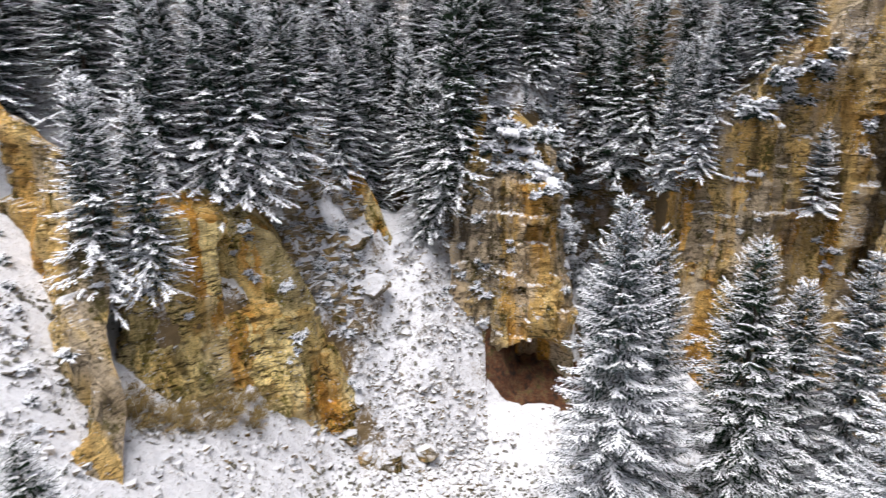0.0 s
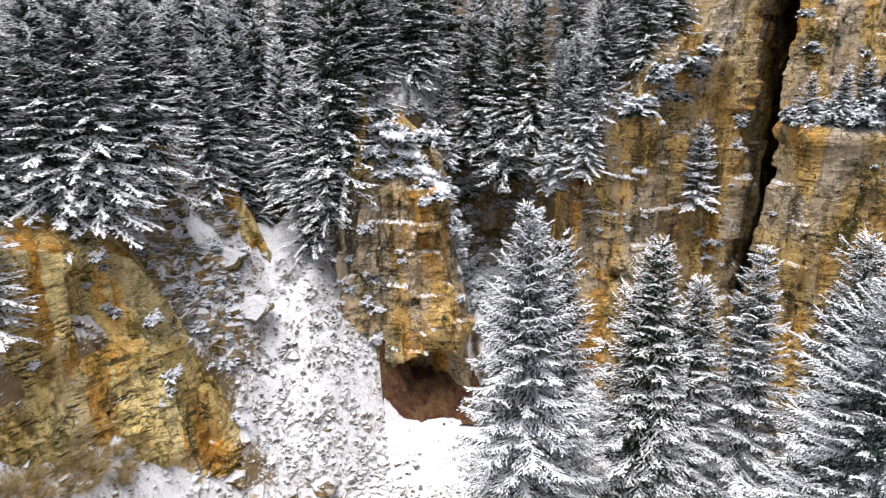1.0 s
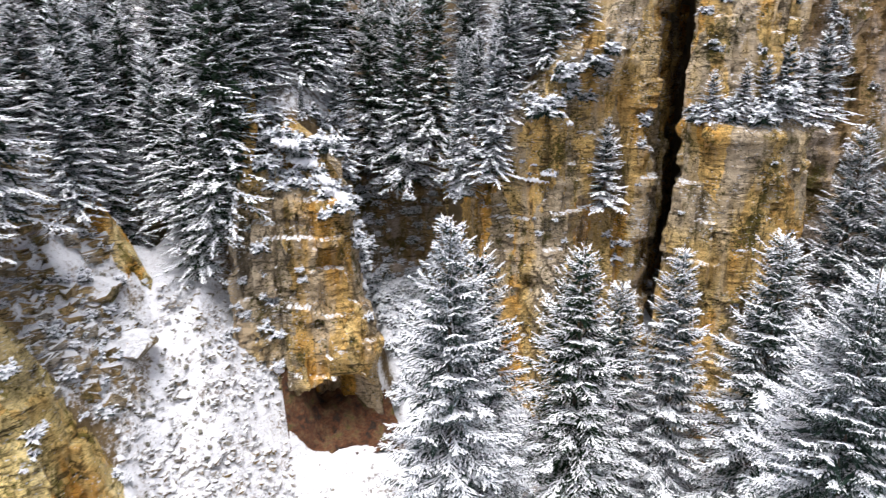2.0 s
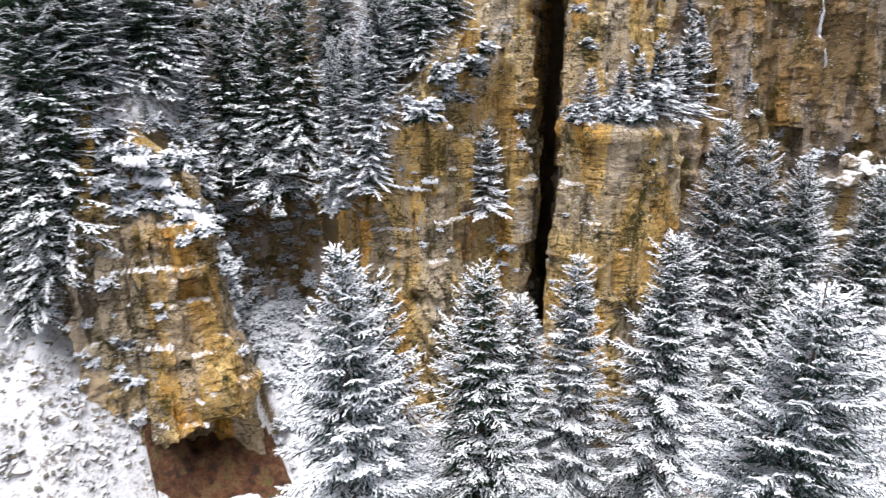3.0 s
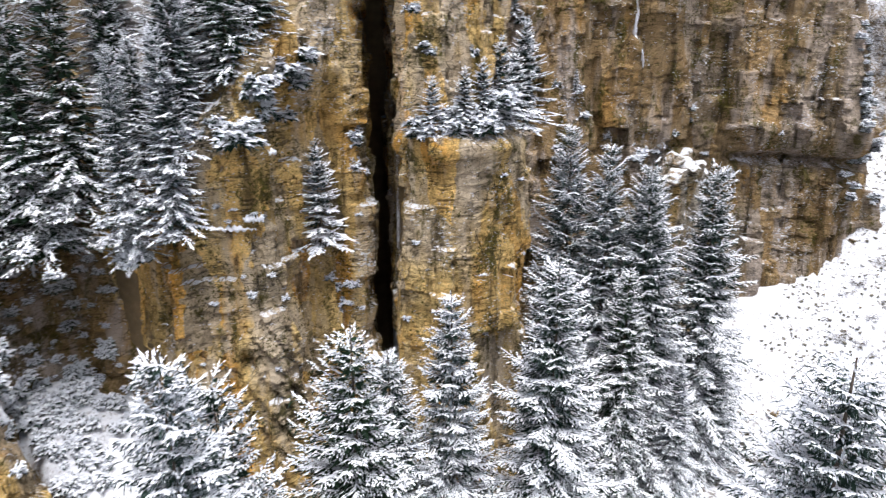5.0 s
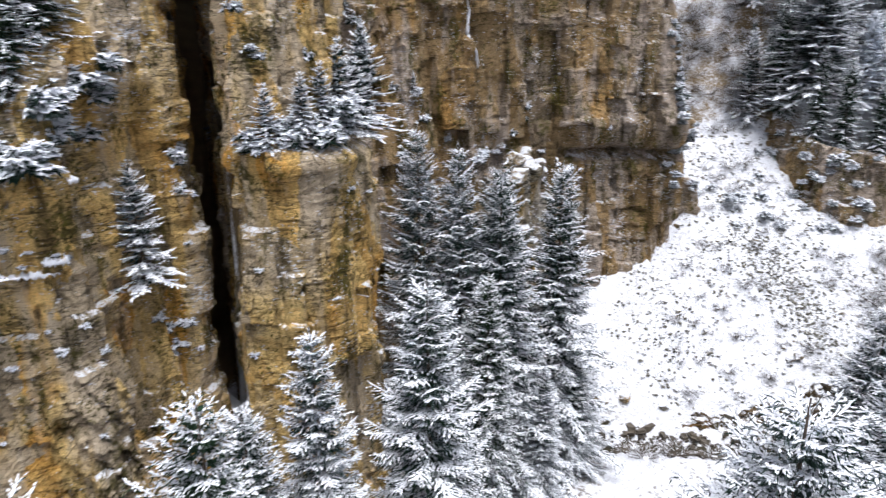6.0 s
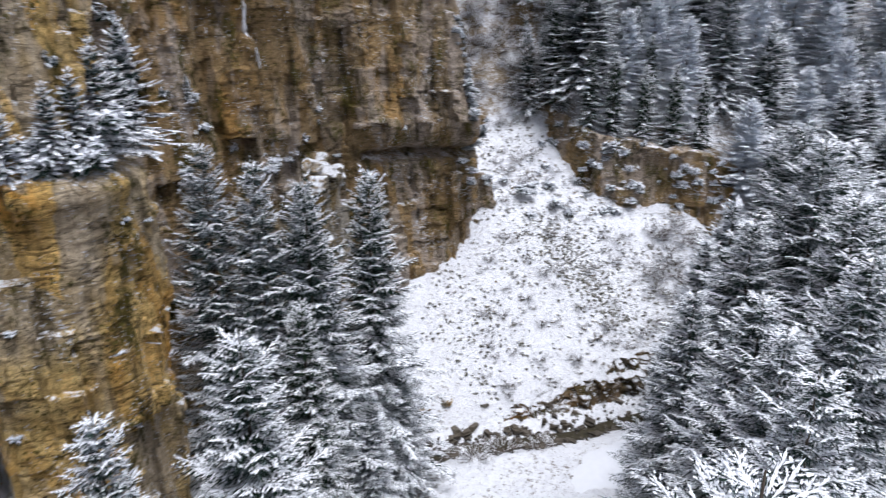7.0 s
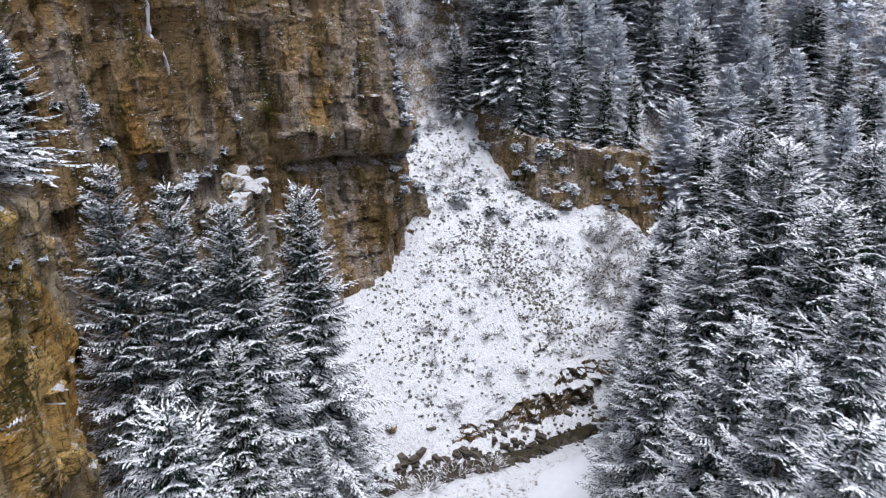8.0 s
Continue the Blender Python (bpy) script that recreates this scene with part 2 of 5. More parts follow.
def needle_material(name, low, high, frost, at):
    """Needles under rime: green in the gaps, white in specks and patches."""
    m, n, l, b = material(name)
    pos = n.new("ShaderNodeNewGeometry").outputs["Position"]
    green = mix_node(n, l, noise_node(n, l, pos, 0.9, 4.0), low, high)
    speck = math_node(n, l, "ADD", noise_node(n, l, pos, 6.5, 5.0, 0.75), math_node(n, l, "MULTIPLY", noise_node(n, l, pos, 0.7, 3.0), 0.4))
    rime = ramp_node(n, l, speck, [(at, (0, 0, 0)), (at + 0.13, (1, 1, 1))])
    l.new(mix_node(n, l, rime, green, frost), b.inputs["Base Color"])
    b.inputs["Roughness"].default_value = 0.8
    b.inputs["Specular IOR Level"].default_value = 0.2
    return m


NEEDLES = needle_material("spruce_needles", (0.008, 0.02, 0.011), (0.024, 0.05, 0.022), (0.42, 0.46, 0.52), 0.8)
RIMED = needle_material("rimed_needles", (0.007, 0.018, 0.012), (0.02, 0.044, 0.024), (0.52, 0.57, 0.64), 0.745)
DUSTED = needle_material("dusted_needles", (0.008, 0.02, 0.015), (0.025, 0.05, 0.034), (0.62, 0.66, 0.73), 0.715)
# rimed needles, lightened and blued further to paint in the hillside's haze
HAZED_RIME = needle_material("hazed_rime_needles", (0.035, 0.055, 0.055), (0.075, 0.11, 0.11), (0.64, 0.69, 0.76), 0.54)
FROST = needle_material("snow_on_needles", (0.5, 0.54, 0.58), (0.68, 0.71, 0.75), (0.9, 0.91, 0.94), 0.44)
BUSH_SNOW = needle_material("snow_on_bushes", (0.4, 0.41, 0.4), (0.6, 0.61, 0.6), (0.84, 0.855, 0.89), 0.48)
# distance haze painted into the needle colour: paler and bluer than close by
HAZED_NEEDLES = needle_material("hazed_needles", (0.07, 0.1, 0.11), (0.12, 0.16, 0.175), (0.68, 0.73, 0.8), 0.52)
DRY = plain_material("dry_grass", (0.2, 0.14, 0.05), (0.42, 0.31, 0.13), 2.0)
BARK = plain_material("bark", (0.06, 0.045, 0.035), (0.14, 0.11, 0.085), 3.0)
STONE = rock_material("boulder_rock", (0.36, 0.27, 0.14), (0.4, 0.26, 0.1), (0.3, 0.27, 0.22), DARK, MOSS, 0.6, (0.48, 0.66))
SNOWY_STONE = rock_material("snowy_rubble", (0.36, 0.27, 0.14), (0.4, 0.26, 0.1), (0.3, 0.27, 0.22), DARK, MOSS, 0.6, (-0.1, 0.25))
ROCK_WET = rock_material("wet_rock", (0.15, 0.11, 0.065), (0.2, 0.11, 0.035), (0.13, 0.11, 0.09), DARK, MOSS, 0.56, (0.6, 0.78))
WET = plain_material("wet_stone", (0.03, 0.025, 0.02), (0.12, 0.1, 0.075), 0.8, 0.5)
SCREE = plain_material("scree_stone", (0.1, 0.095, 0.075), (0.24, 0.225, 0.18), 0.8)


# ---- mesh helpers ----
def mesh_from(name, verts, faces, mats, index=None, flat=True):
    """A mesh from an array of points and an array of four-cornered (or three-cornered) faces."""
    me = bpy.data.meshes.new(name)
    verts, faces = np.asarray(verts, np.float32), np.asarray(faces, np.int32)
    k = faces.shape[1]
    me.vertices.add(len(verts))
    me.vertices.foreach_set("co", verts.ravel())
    me.loops.add(faces.size)
    me.loops.foreach_set("vertex_index", faces.ravel())
    me.polygons.add(len(faces))
    me.polygons.foreach_set("loop_start", np.arange(len(faces), dtype=np.int32) * k)
    if index is not None:
        me.polygons.foreach_set("material_index", np.asarray(index, np.int32))
    me.polygons.foreach_set("use_smooth", np.full(len(faces), not flat))
    for m in mats if isinstance(mats, (list, tuple)) else [mats]:
        me.materials.append(m)
    me.update(calc_edges=True)
    me.validate()
    return me


def grid_faces(rows, cols):
    a = np.arange(rows * cols).reshape(rows, cols)
    return np.stack([a[:-1, :-1], a[:-1, 1:], a[1:, 1:], a[1:, :-1]], -1).reshape(-1, 4)


def part(name, me, parent, label=""):
    ob = new(name, me)
    ob.parent = parent
    return tagged(ob, label)


# ---- the lie of the land ----
CLIFF_X = (-90, -45, -29, -24.5, -15, -10, 1.2, 8, 16, 24, 27, 30, 38, 42, 47, 54, 57, 66, 78, 90, 98, 105, 108, 112, 122)
CLIFF_Y = (62, 57, 55, 50, 62, 69, 71, 71, 75, 72, 70, 68, 69.5, 67, 63, 64.5, 72, 71.5, 66, 57, 51, 47, 50, 62, 90)
TOP_X = (-90, -30, -20, -13, -5, 1, 8, 15, 22, 25, 28, 40, 48, 60, 80, 100, 108, 125)
TOP_Z = (60, 37, 34, 34.5, 29, 38, 39, 36, 34, 38, 42.5, 46, 52, 58, 58, 56, 50, 36)


def fan_height(x, y):
    return 2 + 0.72 * (x - 81) + 0.36 * (y - 33) - 0.55 * relu(12 - y)


def stream_x(y):
    y = np.asarray(y, float)
    return np.interp(y, (-80, 0, 18, 30, 40, 46, 60), (108, 93, 84.5, 79, 75, 68, 62)) + 1.1 * layered(y * 0.22, y * 0, 0, 44, 2)


def gully(x, y, xs, ys, left, soft_left, right, soft_right):
    """1 in the bed of a gully, 0 on its flanks."""
    off = x - np.interp(y, ys, xs)
    return (1 - smooth(left, left + soft_left, -off)) * (1 - smooth(right, right + soft_right, off))


def height(x, y):
    """The ground's height anywhere."""
    x, y = np.asarray(x, float), np.asarray(y, float)
    floor_z = np.interp(x, (-90, -27, -20, -9, 25, 72, 600), (80, 27, 20, 9.5, 5, 2.4, 2.0))
    near = floor_z + 0.5 * relu(20 - y) * smooth(110, 60, x)
    mouth = smooth(3, 5, x) * smooth(16.5, 15, x)
    yt = y - mouth * np.clip(y - 61.5, 0, 8.5)
    # the bank over the ochre cliff, running down into the snowy chute
    brow = np.interp(x, (-23, -20.8, -17.4, -14.8, -12, -9.6, -8.2, -7.8), (45.5, 46, 50.2, 53.2, 55.8, 57.5, 56.5, 54))
    bank = np.minimum(10.0 + 1.05 * relu(y - 54.8) + 1.4 * relu(-5.5 - x), 33.0 + 0.45 * relu(y - 62)) - 1.15 * relu(x + 1.5)
    banked = smooth(0.8, 2.6, y - brow) * smooth(-24, -20, x) * smooth(9, 6, x)
    near = near + 0.5 * relu(6.5 - np.abs(brow - y)) * smooth(-20, -15, x) * smooth(-7, -9.5, x)
    talus = (0.78 - 0.16 * smooth(14, 17, x) * smooth(26, 23, x)) * relu(yt - 58) * smooth(-2, 3, x) * smooth(60, 44, x)
    front = near + np.where(y > 50, talus, 0)
    front = front + (np.maximum(bank, front) - front) * banked
    fan = fan_height(x, y)
    sx = stream_x(y)
    right = np.maximum(fan, 1.2 + 0.25 * relu(x - sx) + 0.35 * relu(x - 112))
    front = front + (np.maximum(right, front) - front) * smooth(-2, 4, x - sx)
    front = front - 1.6 * np.exp(-((x - sx) / 2.2) ** 2)
    line = np.interp(x, CLIFF_X, CLIFF_Y)
    inside = np.interp(x, TOP_X, TOP_Z) + 0.85 * relu(y - line - 2)
    inside = np.maximum(inside, front)
    back = smooth(0.0, 3.0, y - line) * smooth(126, 119, x)
    bed = np.maximum(gully(x, y, (-4.5, -5.5, -6.2), (60, 72, 100), 3.5, 6.0, 5.0, 3.0) * smooth(74, 69, y), gully(x, y, (-5.6, -6.4), (70, 100), 0.9, 2.0, 0.9, 2.0) * 0.6)
    bed = np.maximum(bed, gully(x, y, (19.8, 20.5), (68, 92), 4.2, 2.5, 4.2, 2.5))
    bed = np.maximum(bed * smooth(104, 90, y), gully(x, y, (40.5, 61.5), (64, 87), 2.6, 0.8, 2.6, 0.8) * smooth(92, 86, y))
    z = front + (inside - front) * back * (1 - bed)
    z = z - 6.0 * np.exp(-((y - 75.5) / 2.4) ** 2) * smooth(-18, -14, x) * smooth(0, -3, x)
    # the wooded hillside over the rock band
    band = smooth(1.0, 6.0, (x - np.interp(y, (-30, 5, 20, 26, 34, 40), (131, 119, 114, 112.5, 120, 126)))) * smooth(46, 36, y)
    z = z + band * (6.0 * smooth(-12, 8, y) + 0.2 * relu(x - 118))
    z = z + 1.7 * relu(0.7 * (x - 119.5) + 0.7 * (y - 38.5)) * smooth(31, 37, y) * smooth(112, 117, x)
    far = 0.42 * relu(x - 150) + 0.5 * relu(y - 130) + 0.5 * relu(-60 - y) + 0.6 * relu(-90 - x)
    z = np.minimum(z + np.minimum(far, 160), 260)
    return z + 0.35 * layered(x * 0.35, y * 0.35, 0, 5) * smooth(0, 3, np.abs(x - sx))


def axis(lo, hi, step, reach):
    """Even steps from lo to hi, then growing steps out to reach."""
    mid = np.arange(lo, hi + step, step)
    out, s, p = [], step, 0.0
    while p < reach:
        s *= 1.22
        p += s
        out.append(p)
    return np.concatenate([lo - np.array(out[::-1]), mid, mid[-1] + np.array(out)])


def build_ground():
    xs, ys = axis(-45, 150, 0.62, 2600), axis(-15, 112, 0.62, 2600)
    X, Y = np.meshgrid(xs, ys)
    Z = height(X, Y)
    fine = (X > -45) & (X < 150) & (Y > -15) & (Y < 112)
    chute = smooth(-18, -13, X) * smooth(1, -1, X) * smooth(54, 60, Y)
    Z = Z + np.where(fine, (0.22 + 0.85 * chute) * layered(X * 0.9, Y * 0.9, 0, 11, 3), 0)
    me = mesh_from("ground", np.stack([X, Y, Z], -1).reshape(-1, 3), grid_faces(len(ys), len(xs)), GROUND, flat=False)
    # thin snow and needle litter under trees, with their shade put into the colour
    crag = smooth(1, 5, Y - np.interp(X, CLIFF_X, CLIFF_Y)) * smooth(60, 50, X) * smooth(27, 30, Z)
    hill = smooth(2, 6, X - np.interp(Y, (-60, -10, 5, 20, 26, 34, 40), (100, 108, 121, 120, 119.5, 124, 130))) * smooth(52, 46, Y)
    # extra soil colour stands in for the dark gaps between the valley trees
    grove = 1.2 * smooth(9, 14, X) * smooth(74, 68, X) * smooth(39, 43, Y) * smooth(62, 56, Y)
    me.attributes.new("wooded", "FLOAT", "POINT").data.foreach_set("value", np.maximum(np.maximum(crag, hill), grove).ravel().astype(np.float32))
    return tagged(new("ground", me), "snow-covered stony valley floor and forest slopes", "ground", kind="structure")


build_ground()


# ---- cliffs ----
def resample(pts, step):
    """Even points along a plan line of (x, y, top, lean, foot), with outward directions smoothed round the corners."""
    p = np.asarray(pts, float)
    seg = np.hypot(*(p[1:, :2] - p[:-1, :2]).T)
    at = np.concatenate([[0], np.cumsum(seg)])
    u = np.linspace(0, at[-1], max(4, int(at[-1] / step)))
    q = np.stack([np.interp(u, at, p[:, i]) for i in range(5)], -1)
    k = max(1, int(0.9 / step))
    pad = np.pad(q[:, :2], ((k, k), (0, 0)), "edge")
    q[:, :2] = np.stack([np.convolve(pad[:, i], np.ones(2 * k + 1) / (2 * k + 1), "valid") for i in (0, 1)], -1)
    d = np.gradient(q[:, :2], axis=0)
    k = max(1, int(1.5 / step))
    pad = np.pad(d, ((k, k), (0, 0)), "edge")
    d = np.stack([np.convolve(pad[:, i], np.ones(2 * k + 1), "valid") for i in (0, 1)], -1)
    nrm = np.stack([d[:, 1], -d[:, 0]], -1)
    nrm /= np.hypot(*nrm.T)[:, None] + 1e-9
    return u, q, nrm


def crag_relief(U, Z, seed, bed, dip, columns=1.0, beds=1.0):
    """How far the rock stands out: columns between joints, broken beds, slabs, bulges and grain."""
    one = 0 * Z
    wu = U + 0.9 * layered(U * 0.25, Z * 0.12, 0, seed + 1, 3)
    b = Z + dip * U + 0.7 * layered(U * 0.15, Z * 0.12, 0, seed + 2, 3)
    col = np.floor(wu / 2.6 + 0.5 * soft_noise(wu * 0.5, one, 0, seed + 3))
    lift = np.floor(b / 6.5 + 3 * hashed(col, one, one, seed + 4))
    cu, cz = wu / 2.6 + 0.5 * soft_noise(wu * 0.5, one, 0, seed + 3) - col - 0.5, b / 6.5 + 3 * hashed(col, one, one, seed + 4) - lift - 0.5
    d = columns * (hashed(col, lift, one, seed + 5) - 0.5) + 1.1 * columns * cu * (hashed(col, lift, one, seed + 20) - 0.5) + 0.9 * cz * (hashed(col, lift, one, seed + 21) - 0.5)
    kz = b / bed + 0.8 * soft_noise(b * 0.7, one, 0, seed + 6)
    k = np.floor(kz)
    where = smooth(-0.15, 0.35, layered(U * 0.14, Z * 0.16, 0, seed + 7, 3))
    ju = wu / 1.1 + 3 * hashed(k, one, one, seed + 8)
    j = np.floor(ju)
    d = d + beds * (0.14 + 0.5 * where) * (hashed(j, k, one, seed + 9) - 0.5 + (ju - j - 0.5) * (hashed(j, k, one, seed + 22) - 0.5) - 0.5 * (kz - k - 0.5) * hashed(j, k, one, seed + 23))
    d = d + 0.25 * beds * where * (hashed(k, np.floor(wu / 5.0), one, seed + 10) - 0.5)
    chip_u, chip_z = np.floor(wu / 0.55 + hashed(k, j, one, seed + 24)), np.floor(b / 0.42 + 5 * hashed(j, one, one, seed + 25))
    d = d + 0.22 * (hashed(chip_u, chip_z, one, seed + 26) - 0.5) * smooth(-0.3, 0.3, layered(U * 0.3, Z * 0.3, 0, seed + 27, 2))
    d = d + 1.3 * layered(U * 0.13, Z * 0.07, 0, seed + 11, 3)
    d = d + 0.22 * layered(U * 0.5, Z * 0.45, 0, seed + 12, 3)
    d = d + 0.1 * layered(U * 1.6, Z * 1.9, 0, seed + 13, 3)
    edge = np.abs((wu / 2.6 + 0.5 * soft_noise(wu * 0.5, one, 0, seed + 3)) % 1.0 - 0.5)
    d = d - 0.7 * smooth(0.46, 0.5, edge) * (hashed(col, one, one, seed + 14) > 0.45)
    shelf = hashed(np.floor(b / 3.1), np.floor(wu / 4.3), one, seed + 15) > 0.8
    d = d + np.where(shelf, 0.75 * beds * smooth(0.0, 0.12, (b / 3.1) % 1.0) * (1 - smooth(0.12, 0.9, 1 - (b / 3.1) % 1.0)), 0)
    return d


def cliff(name, pts, foot, rock, label, step=0.3, lean=0.06, seed=0, rough=1.0, hollow=None, cap=8.0, bed=0.85, dip=0.05, rise=0.27, columns=1.0, beds=1.0):
    """A rock face along a plan line: beds, joints and pilasters stand out as real steps; a capping shelf runs back from its top."""
    pts = [(*p, *(lean, foot)[len(p) - 3:]) for p in pts]
    u, q, nrm = resample(pts, step)
    tops = q[:, 2] + 0.8 * layered(u * 0.35, u * 0, 0, seed + 3) * rough
    feet = q[:, 4]
    nv = int((tops - feet).max() / step)
    V = np.linspace(0, 1, nv)[:, None]
    Zc = feet + V * (tops - feet)[None, :]
    U = np.broadcast_to(u, Zc.shape)
    d = crag_relief(U, Zc, seed, bed, dip, columns, beds) * rough - q[:, 3] * (Zc - feet)
    if hollow:
        d = d + hollow(U / u[-1], Zc, q)
    X = q[:, 0] + nrm[:, 0] * d
    Y = q[:, 1] + nrm[:, 1] * d
    rows = [np.stack([X, Y, Zc], -1)]
    last = rows[0][-1]
    k = max(1, int(2.0 / step))
    pad = np.pad(last, ((k, k), (0, 0)), "edge")
    calm = np.stack([np.convolve(pad[:, i], np.ones(2 * k + 1) / (2 * k + 1), "valid") for i in range(3)], -1)
    for back in np.linspace(0.05, 1, 14):
        w = min(1.0, back * 3)
        p = last * (1 - w) + calm * w
        depth = (cap * back * np.clip(-nrm[:, 1] * 1.3, 0.12, 1))[:, None]
        p[:, :2] -= nrm * depth
        p[:, 2] += rise * depth[:, 0] + 0.5 * layered(p[:, 0] * 0.6, p[:, 1] * 0.6, 0, seed + 13)
        rows.append(p[None])
    P = np.concatenate(rows)
    f = grid_faces(P.shape[0], P.shape[1])
    ob = new(name, mesh_from(name, P.reshape(-1, 3), f, rock))
    return tagged(ob, label, "cliff", kind="structure")


def ochre_hollow(s, z, q):
    """A sheer upper face with an upright recess, over a crumbling lower slope."""
    x = q[:, 0][None, :] + 0 * z
    low = 24.0 + 0.8 * layered(x * 0.3, 0 * x, 0, 33, 3)
    recess = -1.1 * smooth(-16.6, -16.0, x) * smooth(-13.4, -14.2, x) * smooth(24.6, 25.4, z) * smooth(31.5, 30.5, z)
    return recess + 0.2 * relu(low - z) + 0.5 * smooth(0.6, 0.0, z - low) + 0.7 * layered(x * 0.45, z * 0.3, 0, 34, 3) * smooth(1, -2, z - low)


def cave_hollow(s, z, q):
    """The low arched cave under the leaning buttress."""
    x = q[:, 0][None, :]
    arch = 16.5 - 0.2 * np.abs(x - 9.8) ** 1.7 + 0.5 * layered(x * 0.6, 0 * x, 0, 9, 3)
    inside = smooth(5.4, 6.2, x) * smooth(14.6, 13.4, x) * smooth(arch + 0.4, arch - 0.3, z)
    over = 1.6 * smooth(5, 9, x) * smooth(16, 13, x) * np.exp(-((z - 18.5) / 3.0) ** 2)
    crown = smooth(3, 6, x) * smooth(16, 13.5, x) * (q[:, 1][None, :] < 68.5)
    return over - 6.0 * inside - 0.5 * relu(z - 32) * crown


def recess_hollow(s, z, q):
    """The stained pillar: a sharp arris, a smooth recessed wall beside it, and stepped blocks low down."""
    x = q[:, 0][None, :] + 0 * z
    inner = smooth(32.3, 32.7, x + 0.03 * (z - 30)) * smooth(40.4, 39.6, x)
    steps = np.floor(x * 0.7 + 0.4 * z) - (x * 0.7 + 0.4 * z)
    low = smooth(27.5, 28.2, x) * smooth(32.6, 32.2, x) * smooth(27, 24, z)
    return -1.5 * inner * smooth(44, 41, z) + low * (0.9 + 0.5 * steps)


def ledge_hollow(s, z, q):
    """The pillar steps back above the wooded ledge, and is undercut low down."""
    x = q[:, 0][None, :] + 0 * z
    front = smooth(40.5, 42, x) * smooth(56, 54.5, x) * (q[:, 1][None, :] < 66)
    under = -0.9 * smooth(45.5, 47, x) * smooth(52.5, 51.5, x) * smooth(21.3, 20.9, z)
    return front * (-1.5 * smooth(37.4, 39.4, z + 0.35 * (x - 47) * 0.3) + 0.4 * np.exp(-((z - 37.4) / 0.8) ** 2) + under)


def wall_hollow(s, z, q):
    """The long dark slot under the roof of the wall's nose, and the nose itself."""
    x = q[:, 0][None, :] + 0 * z
    nose = smooth(86, 90, x) * smooth(108, 105, x)
    slot = np.exp(-((z - 30.4 + 0.12 * (x - 95)) / 0.75) ** 2)
    rib = -1.6 * np.exp(-((x - 84.5) / 2.0) ** 2) + 1.2 * np.exp(-((x - 80) / 1.5) ** 2) * smooth(30, 36, z)
    prow = smooth(97, 104, x)
    rib = rib - prow * (0.17 * relu(z - 22) + 0.5 * relu(20 - z) * smooth(101, 105, x))
    return nose * (1.6 * np.exp(-((z - 34) / 3.0) ** 2) - 2.8 * slot) + rib


cliff("cliff_ochre", [(-27.5, 53, 35), (-25.5, 48.5, 32), (-23, 45.5, 28), (-20.8, 46, 31), (-17.4, 50.2, 33.5), (-14.8, 53.2, 32.5), (-13, 54.6, 30.5), (-11.3, 55.8, 26.5), (-9.6, 57.2, 23.3, 0.15), (-8.0, 59.5, 20.5, 0.3), (-7.6, 62.5, 21.5, 0.4), (-8.4, 66, 24, 0.5)], 6, ROCK_OCHRE, "yellow ochre crumbling rock face below spruces", 0.25, 0.08, 20, 0.8, ochre_hollow, cap=3.5, rise=0.75)
cliff("cliff_ridge", [(-13.8, 70.4, 38.6, 0.3, 33), (-11, 69.2, 35.6, 0.3, 30), (-8.5, 68.4, 31.6, 0.3, 26), (-6, 67.8, 28.2, 0.3, 22), (-4.0, 68.4, 25.2, 0.3, 20)], 22, ROCK_OCHRE, "narrow yellow rock crest at the edge of the snowy chute", 0.28, 0.3, 260, 0.9, cap=1.2, rise=-0.2)
cliff("cliff_buttress", [(-1.5, 92, 56, 0.1), (-1.0, 74, 42, 0.12), (-0.6, 66.3, 32, 0.12), (2.6, 65.2, 34), (5.8, 64.3, 37), (9, 64.5, 39), (12.5, 65.2, 37), (14.6, 66.5, 31), (15.8, 69, 30), (16.3, 76, 38), (16.5, 82, 43), (17, 92, 52)], 4, ROCK, "leaning tan rock buttress over a low cave", 0.25, 0.14, 40, 0.85, cave_hollow)
cliff("cliff_gully_back", [(15.4, 75, 37, 0.2), (17.2, 76.5, 34, 0.3), (20, 76, 32, 0.35), (22.6, 74.5, 33, 0.3), (25.0, 72, 37, 0.2)], 10, ROCK_BROWN, "brown mossy rock wall at the head of a gully", 0.4, 0.1, 55, 1.0)
cliff("cliff_pillar_stained", [(24.4, 88, 47), (24.6, 80, 41), (24.4, 74, 38), (24.6, 68.8, 37.5), (27, 66.6, 41), (30, 64.2, 44), (33, 64.4, 44), (35, 65.6, 46), (38.2, 66.0, 49), (41.7, 66.1, 51, 0.0), (43.2, 68.9, 53, 0.0), (51, 77.4, 58, 0.0), (61, 88.4, 64, 0.0)], 3, ROCK, "tall orange-stained bedded rock pillar with snow ledges", 0.25, 0.03, 70, 0.8, recess_hollow, columns=1.3, beds=0.8)
cliff("cliff_pillar_square", [(63, 86, 64, 0.0), (53, 74.6, 60, 0.0), (45, 65.8, 55, 0.0), (40.4, 61.4, 53), (42.2, 58.8, 53), (44.5, 57, 52), (47.5, 56, 52), (51, 56.8, 53), (53.6, 58, 54), (55, 61, 56), (55.6, 70, 60)], 0, ROCK, "broad square tan rock pillar with vertical cracks", 0.25, 0.02, 90, 0.7, ledge_hollow, columns=1.2, beds=0.75)
